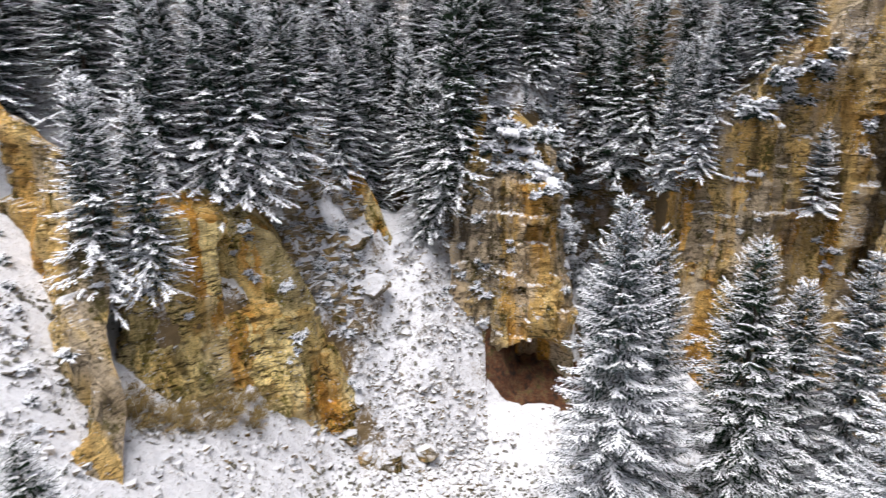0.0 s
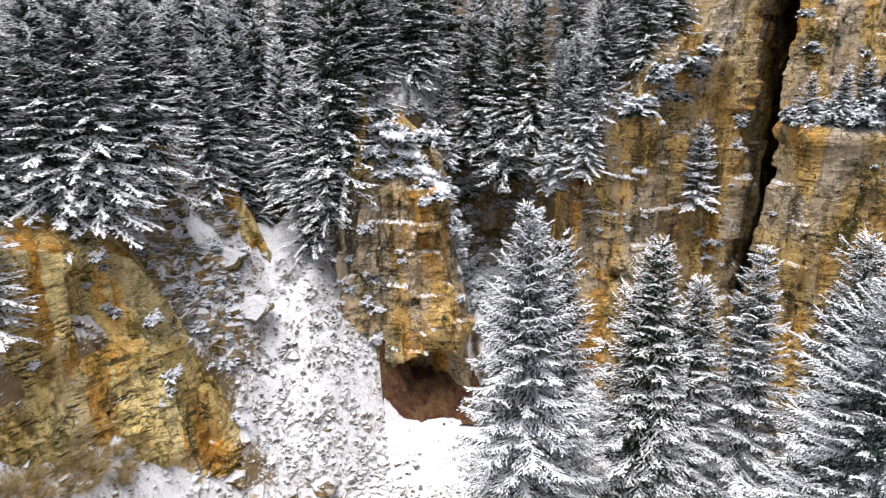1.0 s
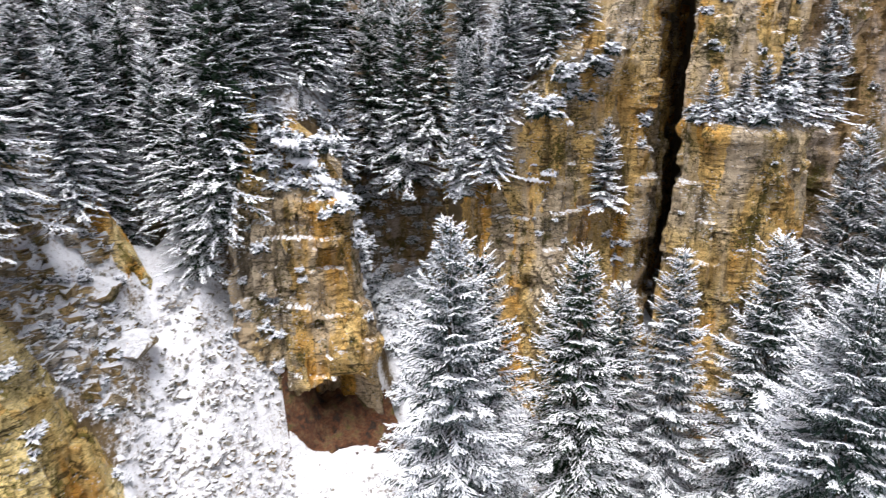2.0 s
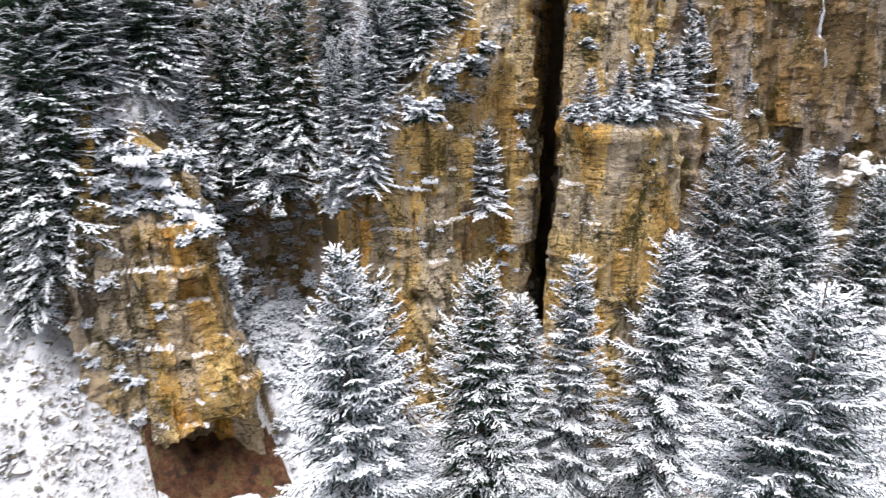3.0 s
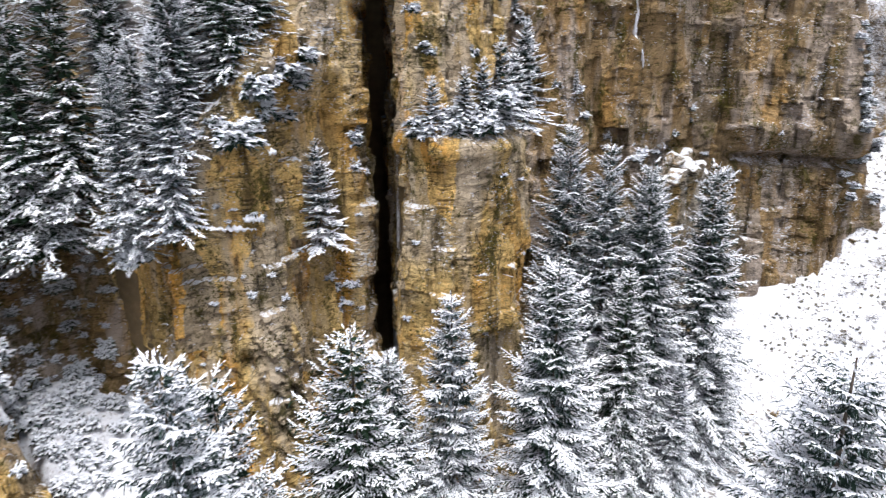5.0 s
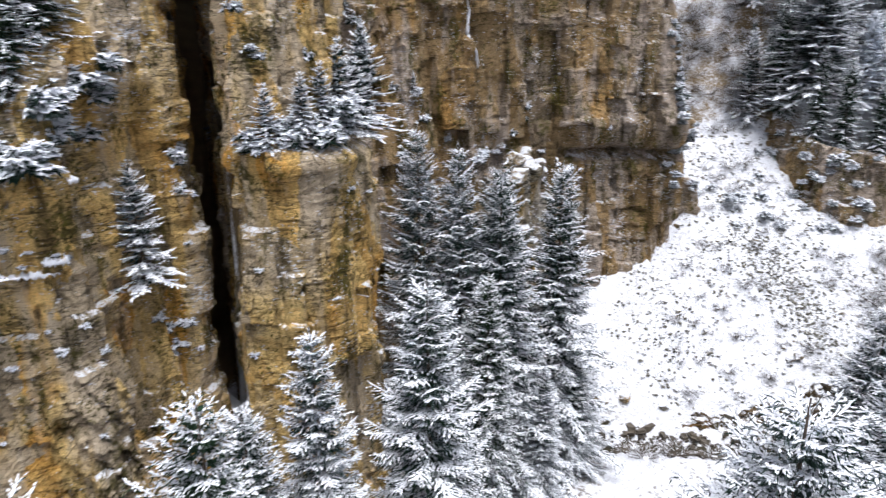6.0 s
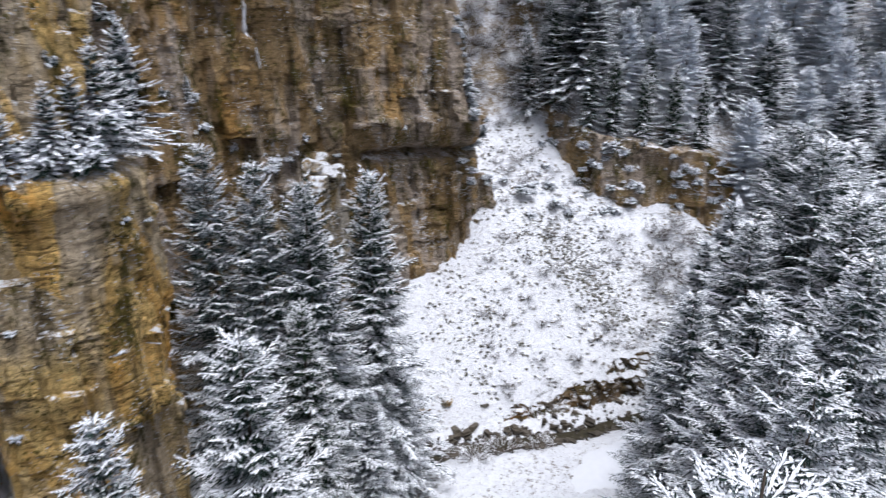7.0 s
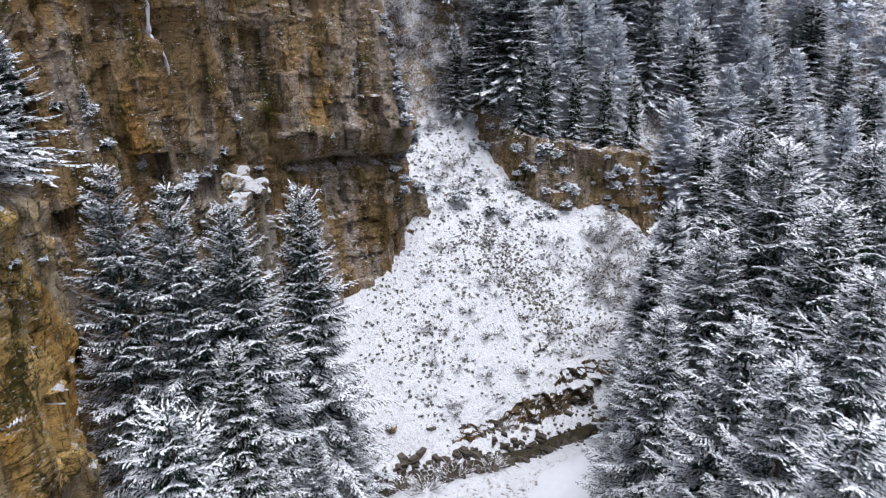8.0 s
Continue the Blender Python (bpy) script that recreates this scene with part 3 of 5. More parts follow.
cliff("cliff_main_wall", [(54.5, 69, 64), (58, 67.5, 64), (66, 65.5, 64), (74, 61.8, 64), (80, 58, 63), (85, 53.5, 62), (89.5, 50.6, 60), (92.4, 47.2, 58, 0.04), (94.8, 42.9, 56, 0.06), (98.8, 40.0, 53, 0.07), (103.6, 38.6, 50, 0.07), (107.4, 39.0, 48, 0.08), (109.8, 43.0, 48, 0.1), (111.5, 56, 50), (114, 72, 52)], 0, ROCK_BROWN, "high brown bedded cliff wall with wet streaks", 0.3, 0.03, 120, 1.0, wall_hollow, cap=9.0, bed=1.25, columns=2.0, beds=0.55)
cliff("rock_shelf", [(73, 60, 29), (74.5, 55.5, 29.6), (77, 53.2, 30.4), (80.5, 52.6, 30.6), (83.5, 53.2, 29.6), (86, 54.6, 28)], 4, STONE, "snow-capped rock shelf at the foot of the wall", 0.3, 0.05, 131, 0.8, cap=1.6, rise=0.1)
cliff("cliff_band", [(113, 58, 52, 0.5, 30), (117, 49.5, 52, 0.5, 30), (120, 45, 52, 0.55, 30), (122.5, 40.5, 47, 0.5, 29), (121.5, 36.5, 36, 0.25, 25), (118, 33, 32.5), (113.5, 28.5, 31), (110.8, 25, 30), (111.8, 20, 29), (114, 12, 27.5), (116, 6.5, 26), (121, 2, 24)], 13, ROCK_BROWN, "low brown rock band under the forest", 0.33, 0.14, 150, 0.8, cap=4.0)
cliff("rock_rib", [(-36, 54, 42, 0.3, 30), (-33.2, 50, 38.5, 0.3, 26), (-30.6, 46, 35, 0.3, 22), (-28.0, 42, 30.5, 0.3, 19), (-25.6, 38.5, 26.2, 0.3, 15), (-24, 36, 23.2, 0.3, 13), (-22.4, 33, 18, 0.3, 12)], 20, ROCK, "narrow grey rock rib running down the snow slope", 0.25, 0.5, 170, 1.4, cap=2.6, rise=-0.8)


cliff("chimney_step", [(37.4, 67.6, 33), (38.9, 66.4, 32), (40.2, 65.4, 30), (41.3, 64.8, 28.5), (42.3, 64.6, 27), (43.2, 66.0, 28), (45.6, 69.0, 30)], 6, ROCK, "rubble-choked rock step at the chimney's foot", 0.22, 0.12, 230, 0.6, cap=1.5, rise=0.1)


def build_shade_slab():
    """An unseen rock slab, added over the chimney between the pillars to keep light out."""
    n, ring = 20, 10
    V = []
    for i in range(n):
        t = i / (n - 1)
        for k in range(ring):
            a = 2 * math.pi * k / ring
            w = 5.2 + 0.6 * math.sin(5 * t + k)
            V.append((42.6 + 20 * t + 0.74 * w * math.cos(a), 68.0 + 21 * t - 0.68 * w * math.cos(a), 54.5 + 9 * t + (2.6 + 0.5 * math.sin(k * 3 + 9 * t)) * math.sin(a)))
    F = [(i * ring + k, i * ring + (k + 1) % ring, (i + 1) * ring + (k + 1) % ring, (i + 1) * ring + k) for i in range(n - 1) for k in range(ring)]
    return tagged(new("shade_slab", mesh_from("shade_slab", np.array(V), np.array(F), ROCK)), "unseen slab added over a deep black chimney to block light", "cliff", kind="structure")


build_shade_slab()


# ---- spruces ----
def blades(p, d, length, width, tilt, sag=0.0):
    """Pointed blades, one for each start, way, length and width, sagging to the tip."""
    p, d, length, width, tilt = (np.asarray(a, float) for a in (p, d, length, width, tilt))
    d = d / (np.linalg.norm(d, axis=1)[:, None] + 1e-9)
    side = np.cross(d, (0, 0, 1.0))
    side /= np.linalg.norm(side, axis=1)[:, None] + 1e-9
    up = np.cross(side, d)
    across = side * np.cos(tilt)[:, None] + up * np.sin(tilt)[:, None]
    tip = p + d * length[:, None]
    tip[:, 2] -= sag * length
    V = np.stack([p - across * width[:, None], p + across * width[:, None], tip], 1).reshape(-1, 3)
    return V, np.arange(len(V)).reshape(-1, 3)


class Blades:
    """A gathering of pointed blades."""

    def __init__(self):
        self.p, self.d, self.l, self.w, self.t = [], [], [], [], []

    def add(self, p, d, length, width, tilt):
        self.p.append(p)
        self.d.append(d)
        self.l.append(length)
        self.w.append(width)
        self.t.append(tilt)

    def mesh(self, sag):
        return blades(self.p, self.d, self.l, self.w, self.t, sag)


class Leaves:
    """A gathering of kite-shaped sprays, each folded along its rib and sagging to its tip."""

    def __init__(self):
        self.rows = []

    def add(self, p, d, length, width, tilt=0.0, sag=0.12):
        self.rows.append((*p, *d, length, width, tilt, sag))

    def mesh(self):
        a = np.asarray(self.rows, float)
        p, d, length, width, tilt, sag = a[:, :3], a[:, 3:6], a[:, 6:7], a[:, 7:8], a[:, 8:9], a[:, 9]
        d = d / (np.linalg.norm(d, axis=1)[:, None] + 1e-9)
        side = np.cross(d, (0, 0, 1.0))
        side /= np.linalg.norm(side, axis=1)[:, None] + 1e-9
        up = np.cross(side, d)
        across = (side * np.cos(tilt) + up * np.sin(tilt)) * width
        mid = p + d * length * 0.4
        mid[:, 2] -= 0.35 * width[:, 0]
        tip = p + d * length
        tip[:, 2] -= sag * length[:, 0]
        V = np.stack([p, mid - across, tip, mid + across], 1).reshape(-1, 3)
        k = np.arange(len(a))[:, None] * 4
        return V, np.concatenate([k + np.array((0, 1, 2)), k + np.array((0, 2, 3))], 1).reshape(-1, 3)


def spruce_meshes(seed, tall, radius, spacing, limbs, gap, snowy, power, width, hang, under, longest=1.5, flakes=1, bare=0.05):
    """Trunk, needles and snow of one spruce: tiers of drooping boughs, each a flat spray of twigs with snow lying on it and needles hanging below."""
    rng = random.Random(seed)
    u = rng.uniform
    green, white = Leaves(), Leaves()
    h, turn = tall * bare, 0.0
    lop = [u(0.78, 1.16) for _ in range(9)]
    while h < tall * 0.975:
        s = h / tall
        reach = radius * (1 - s) ** power + 0.12
        count = max(4, round(limbs * (0.45 + 0.55 * (1 - s))))
        turn += 2.4
        tier = u(0.82, 1.14)
        for i in range(count):
            a = turn + (i + u(-0.4, 0.4)) * 2 * math.pi / count
            L = reach * tier * u(0.7, 1.08) * lop[int((a % 6.283) / 6.283 * 8)]
            dx, dy = math.cos(a), math.sin(a)
            rise = 0.75 * s - 0.12 + u(-0.12, 0.12)
            drop = (0.3 * (1 - s) + 0.08) * u(0.6, 1.4) * hang
            lift = 0.16 * u(0.2, 1.3)
            z0 = h + u(-0.5, 0.5) * spacing
            load = snowy * u(0.72, 1.2)
            bend = u(-0.25, 0.25)
            # the dark heart of the bough, close to the trunk
            for j in range(3 if s < 0.85 else 1):
                f = 0.1 + 0.13 * j
                green.add((dx * L * f, dy * L * f, z0 + L * f * rise - 0.08), (dx + u(-0.8, 0.8), dy + u(-0.8, 0.8), rise - u(0.3, 1.0)), min(1.3, 0.4 * L + 0.2), 2.2 * width + 0.04, u(-0.9, 0.9))
            t, flip = max(0.08, 0.26 - 0.05 * L), 1
            while t < 1.0:
                ca, sa = math.cos(bend * t), math.sin(bend * t)
                ex, ey = dx * ca - dy * sa, dy * ca + dx * sa
                c = (ex * L * t, ey * L * t, z0 + L * (rise * t - drop * t * t + lift * t ** 3))
                slope = rise - 2 * drop * t + 3 * lift * t * t
                tl = min(0.3 + 0.36 * L * (1.05 - t) * min(1.0, 0.55 + 1.5 * t), longest) * u(0.5, 1.2)
                k = u(0.4, 1.35) * flip
                e = (ex - ey * k, ey + ex * k, slope * 0.8 - u(0.05, 0.35))
                w = width * u(0.75, 1.25)
                green.add(c, e, tl * 1.12, w * 1.15, u(-0.35, 0.35), 0.2)
                m = math.sqrt(e[0] ** 2 + e[1] ** 2 + e[2] ** 2)
                for j in range(under):
                    f = u(0.1, 0.85) * tl / m
                    green.add((c[0] + e[0] * f, c[1] + e[1] * f, c[2] + e[2] * f - 0.02), (e[0] * 0.5 + u(-0.5, 0.5), e[1] * 0.5 + u(-0.5, 0.5), -u(0.5, 1.3)), min(0.5, tl) * u(0.5, 1.0), w * 0.8, u(-1.2, 1.2), 0.0)
                here = load * min(1.0, 0.42 + 1.4 * t + 0.8 * max(0.0, s - 0.55))
                for j in range(flakes):
                    if rng.random() < here:
                        f = (j + u(0.1, 0.6)) / flakes * tl / m
                        white.add((c[0] + e[0] * f, c[1] + e[1] * f, c[2] + e[2] * f + 0.35 * w + 0.02), (e[0] + u(-0.35, 0.35), e[1] + u(-0.35, 0.35), e[2] + u(0.0, 0.2)), tl * u(0.5, 0.95) / flakes ** 0.6, w * u(1.0, 1.65), u(-0.4, 0.4), 0.16)
                if rng.random() < here * 0.75:
                    white.add((c[0], c[1], c[2] + 0.5 * w), (ex + u(-0.3, 0.3), ey + u(-0.3, 0.3), slope), gap * u(1.6, 3.0) + 0.1, w * u(0.9, 1.5), u(-0.3, 0.3), 0.05)
                flip = -flip
                t += gap / L * u(0.6, 1.4)
            tip = (ex * L * 0.9, ey * L * 0.9, z0 + L * (rise * 0.9 - drop * 0.81 + lift * 0.73))
            green.add(tip, (ex, ey, slope), 0.16 * L + 0.2, width, 0.0)
            if rng.random() < load:
                white.add((tip[0], tip[1], tip[2] + 0.05), (ex, ey, slope + 0.05), 0.15 * L + 0.17, width * 0.9, 0.0)
        h += spacing * (0.4 + 0.6 * (1 - s)) * u(0.75, 1.25)
    for k in range(9):
        a = k * 2.4
        d = (0.35 * math.cos(a), 0.35 * math.sin(a), 1.0)
        z = tall * (0.94 + 0.006 * k)
        green.add((0, 0, z), d, tall * 0.02, 0.7 * width, 0.0, 0.0)
        white.add((0, 0, z + 0.05), (d[0] * 1.3, d[1] * 1.3, 0.9), tall * 0.016, 0.8 * width, 0.0, 0.0)
    ring, rows = 8, 9
    V = []
    for i in range(rows):
        s = i / (rows - 1)
        r = 0.012 * tall * (1 - s) ** 0.9 * (1.35 if i == 0 else 1) + 0.015
        V += [(r * math.cos(2 * math.pi * k / ring) + 0.04 * math.sin(s * 5), r * math.sin(2 * math.pi * k / ring), s * tall - 0.6 * (i == 0)) for k in range(ring)]
    Fc = [(i * ring + k, i * ring + (k + 1) % ring, (i + 1) * ring + (k + 1) % ring, (i + 1) * ring + k) for i in range(rows - 1) for k in range(ring)]
    return (np.array(V), np.array(Fc)), green.mesh(), white.mesh()


# spacing of the tiers, boughs in each, gap between twigs, width of a twig, hanging sprays under each, longest twig, flakes of snow on each
GRAIN = {"finest": (0.45, 13, 0.045, 0.018, 1, 0.27, 2), "close": (0.75, 13, 0.075, 0.027, 1, 0.7, 3), "near": (0.8, 13, 0.1, 0.036, 1, 0.8, 3), "mid": (0.95, 12, 0.25, 0.09, 0, 0.85, 2), "small": (1.9, 11, 0.36, 0.22, 0, 1.6, 2)}


def spruce(seed, snowy, detail, radius, power, hang, needles):
    """One spruce, 25 m tall, standing at the origin: trunk, needles, snow."""
    spacing, limbs, gap, width, under, longest, flakes = GRAIN[detail]
    trunk, green, white = spruce_meshes(seed, 25.0, radius, spacing, limbs, gap, snowy, power, width, hang, under, longest, flakes, 0.35 if detail == "finest" else 0.05)
    tree = new("spruce")
    part("trunk", mesh_from("trunk", *trunk, BARK, flat=False), tree)
    tagged(part("needles", mesh_from("needles", *green, needles), tree), kind="stuff")
    tagged(part("snow", mesh_from("snow", *white, FROST), tree, "snow lying on the boughs"), kind="stuff")
    return tree


KINDS = {"finest": (11, 1.25, "finest", 6.2, 0.7, 1.0, DUSTED), "white": (1, 1.25, "near", 6.2, 0.72, 1.0, DUSTED), "full": (2, 1.15, "near", 6.2, 0.72, 0.95, RIMED), "slim": (3, 1.25, "near", 5.4, 0.74, 0.9, DUSTED), "dark": (4, 0.85, "near", 6.2, 0.7, 0.95, NEEDLES), "close": (8, 1.25, "close", 6.2, 0.7, 1.0, DUSTED),
         "small": (9, 1.4, "small", 8.2, 0.8, 0.7, DUSTED), "mid_white": (12, 1.8, "mid", 6.0, 0.68, 0.8, RIMED), "mid_frost_haze": (10, 1.6, "mid", 6.2, 0.68, 0.8, HAZED_RIME), "mid": (5, 1.4, "mid", 5.8, 0.66, 0.8, RIMED), "mid_slim": (6, 1.5, "mid", 5.2, 0.7, 0.8, DUSTED), "mid_dark": (7, 0.9, "mid", 6.2, 0.64, 0.8, NEEDLES)}
FIRST = {}


def plant(kind, x, y, tall, label, group, base=None, wide=1.0, turn=None):
    """A spruce of a kind at a place; the first of its kind is built, the others are its copies."""
    z = float(height(x, y)) - 0.3 if base is None else base
    k = tall / 25.0
    m = pose(x, y, z, rz=random.uniform(0, 360) if turn is None else turn) @ Matrix.Diagonal((k * wide, k * wide, k, 1))
    if kind not in FIRST:
        FIRST[kind] = spruce(*KINDS[kind])
        FIRST[kind].matrix_basis = m
        return tagged(FIRST[kind], label, "tree", group)
    t = copy_thing(FIRST[kind], Matrix.Identity(4))
    t.matrix_basis = m
    return tagged(t, label, "tree", group)


# tops of the valley trees: kind, x, y, top, width
for kind, x, y, top, wide in [("white", 12.2, 43.6, 37.0, 0.9), ("full", 15.4, 46.5, 33.9, 0.85), ("dark", 23.0, 47.1, 33.3, 1.0), ("full", 28.6, 50.5, 28.6, 0.9),
                              ("slim", 32.8, 49.2, 31.5, 0.95), ("full", 37.6, 44.7, 33.3, 1.0), ("finest", 22.4, 26.2, 38.6, 1.1), ("slim", 58.5, 57.0, 38.5, 0.9),
                              ("slim", 59.4, 53.4, 37.0, 0.9), ("full", 60.5, 49.8, 35.4, 0.9), ("full", 68.1, 46.8, 34.3, 0.95), ("slim", 64.0, 51.0, 33.0, 1.0), ("dark", 56.0, 49.0, 27.0, 0.9),
                              ("slim", 59.0, 44.8, 18.0, 0.9), ("full", 66.0, 44.0, 17.0, 0.9)]:
    b = float(height(x, y)) - 0.3
    plant(kind, x, y, top - b, "tall snow-laden spruce on the valley floor", "valley spruces", b, wide)

# the slope on the camera's side, right of the stream
for kind, x, y, top, wide in [("white", 62, 12, 38.5, 1.0), ("white", 60, 16.5, 33.2, 0.95), ("white", 56, 20.8, 29.2, 0.75), ("full", 55, 12.0, 36.5, 1.0), ("close", 45, 15.0, 36.0, 0.9), ("white", 48, 18.9, 32.1, 0.9),
                              ("close", 42, 19.4, 33.0, 0.85), ("white", 62, 21.2, 23.0, 0.62), ("close", 35, 20.5, 34.5, 0.85), ("full", 75, 9.1, 38.0, 1.0), ("mid_slim", 90, 10.5, 27.0, 1.0), ("mid_slim", 80, 15.2, 25.5, 1.0),
                              ("white", 70, 14.2, 28.2, 1.0), ("full", 66, 4.0, 38, 1.0), ("mid_dark", 84, 3, 35, 1.0), ("mid", 92, -2, 33, 1.0)]:
    b = float(height(x, y)) - 0.3
    plant(kind, x, y, top - b, "snow-laden spruce on the near slope", "near slope spruces", b, wide * 1.2)

# on the crest of the ochre cliff and round the buttress: kind, x, y, base, top
for kind, x, y, base, top in [("mid_white", -24.5, 47.6, 28, 44.6), ("mid_white", -21.2, 48.2, 28.5, 43.0), ("mid_white", -18.6, 56.5, 33, 52), ("mid_white", -16.0, 57.8, 33, 54), ("mid_white", -13.5, 62, 34, 53), ("mid_dark", 1.6, 70.5, 31, 53), ("mid_dark", 4.0, 74, 38, 57),
                              ("mid_slim", 12.8, 76, 33, 44), ("mid_dark", 20.5, 83, 30, 52), ("mid_dark", 15.0, 84, 38, 58), ("mid_white", -22.5, 55, 33, 52), ("mid_slim", 8.9, 73.6, 38.6, 42.0), ("mid_dark", -1.2, 70.0, 26, 40), ("mid_dark", 0.4, 68.6, 29, 41), ("mid_white", -3.6, 74.5, 30, 46), ("mid_white", -9.5, 73, 33, 50), ("mid_white", -7.8, 77, 33, 50), ("dark", -15.4, 22.0, 21, 33.2), ("mid", 24.8, 70.2, 37, 46.5), ("mid_slim", 26.4, 70.4, 39, 47), ("mid_slim", 28.2, 69.6, 41, 49), ("slim", 23.2, 70.0, 31.5, 46), ("mid_dark", 20.0, 77.5, 31, 50), ("mid_slim", 25.6, 68.0, 33, 47), ("mid", 27.0, 68.6, 38, 52), ("mid_dark", 30.5, 67.6, 43, 55), ("mid_dark", 34, 69, 45, 58), ("mid_dark", 22.6, 76.5, 34, 52), ("mid_dark", 17.0, 80, 33, 50), ("mid_dark", 18.8, 85, 36, 56), ("mid_white", -1.0, 80, 40, 55), ("mid", 0.8, 84, 44, 58), ("mid_slim", -2.6, 87, 43, 57), ("mid_dark", 5.5, 79, 42, 57), ("mid", 9.5, 82, 42, 55), ("mid_dark", -11.0, 74.5, 31, 46), ("mid_dark", -7.5, 74.0, 28, 42), ("mid_dark", -14.5, 74.5, 33, 49)]:
    plant(kind, x, y, top - base, "green spruce dusted with snow on the crag", "crag spruces", base, 0.8 if kind == "slim" else 1.0)


def scatter(kinds, x0, x1, y0, y1, gap, low, high, label, group, keep, seed, wide=1.0):
    """Trees at random over a stretch of slope, at least gap apart."""
    rng = random.Random(seed)
    done = []
    for _ in range(int((x1 - x0) * (y1 - y0) / gap ** 2 * 3)):
        x, y = rng.uniform(x0, x1), rng.uniform(y0, y1)
        if keep(x, y) and all((x - a) ** 2 + (y - b) ** 2 > gap * gap for a, b in done):
            done.append((x, y))
            plant(rng.choice(kinds), x, y, rng.uniform(low, high), label, group, None, wide * rng.uniform(0.85, 1.15), rng.uniform(0, 360))


def behind(x, y, gap=3.0):
    return y > float(np.interp(x, CLIFF_X, CLIFF_Y)) + gap


scatter(("mid", "mid_white", "mid_slim", "mid_white", "mid_dark"), -48, 52, 46, 96, 3.5, 11, 19, "snow-dusted spruce on the slope above the cliffs", "slope spruces", lambda x, y: behind(x, y, 1.0) and not behind(x, y, 19.0) and float(height(x, y)) > 29 and x < 36 and not (-7.4 < x < -4.6 and y < 77), 3, 1.2)
scatter(("mid_frost_haze", "mid", "mid_frost_haze", "mid_slim"), 108, 156, -32, 46, 4.8, 14, 23, "snowy spruce on the far hillside", "hillside spruces", lambda x, y: x > float(np.interp(y, (-60, -10, 5, 20, 26, 34, 40), (100, 108, 121, 120, 119.5, 124, 130))) + 1, 4, 1.45)
scatter(("mid_dark", "mid"), 120, 134, 16, 38, 3.2, 11, 17, "dark spruce on the brink of the rock band", "brink spruces", lambda x, y: float(height(x, y)) > 31.5, 9, 1.1)


def far_forest(name, x0, x1, y0, y1, gap, seed, keep=lambda x, y: True):
    """The woods far off, too many to count: one mesh, with haze in the needle colour."""
    rng = random.Random(seed)
    trunk, green, white = spruce_meshes(90, 22.0, 5.2, 2.2, 6, 0.95, 0.85, 0.64, 0.36, 0.8, 0)
    V = np.concatenate([green[0], white[0]])
    F = np.concatenate([green[1], white[1] + len(green[0])])
    I = np.concatenate([np.zeros(len(green[1])), np.ones(len(white[1]))])
    allv, allf, alli, n = [], [], [], 0
    xs = np.arange(x0, x1, gap)
    for x in xs:
        for y in np.arange(y0, y1, gap):
            a, b = x + rng.uniform(-0.45, 0.45) * gap, y + rng.uniform(-0.45, 0.45) * gap
            k, r = rng.uniform(0.7, 1.15), rng.uniform(0, 6.28)
            if not keep(a, b):
                continue
            c, s = math.cos(r) * k, math.sin(r) * k
            W = np.stack([1.35 * (V[:, 0] * c - V[:, 1] * s) + a, 1.35 * (V[:, 0] * s + V[:, 1] * c) + b, V[:, 2] * k + float(height(a, b)) - 0.5], -1)
            allv.append(W)
            allf.append(F + n)
            alli.append(I)
            n += len(W)
    me = mesh_from(name, np.concatenate(allv), np.concatenate(allf), [HAZED_NEEDLES, FROST], np.concatenate(alli))
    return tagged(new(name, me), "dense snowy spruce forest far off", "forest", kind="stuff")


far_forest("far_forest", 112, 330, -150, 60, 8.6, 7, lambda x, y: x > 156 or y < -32)


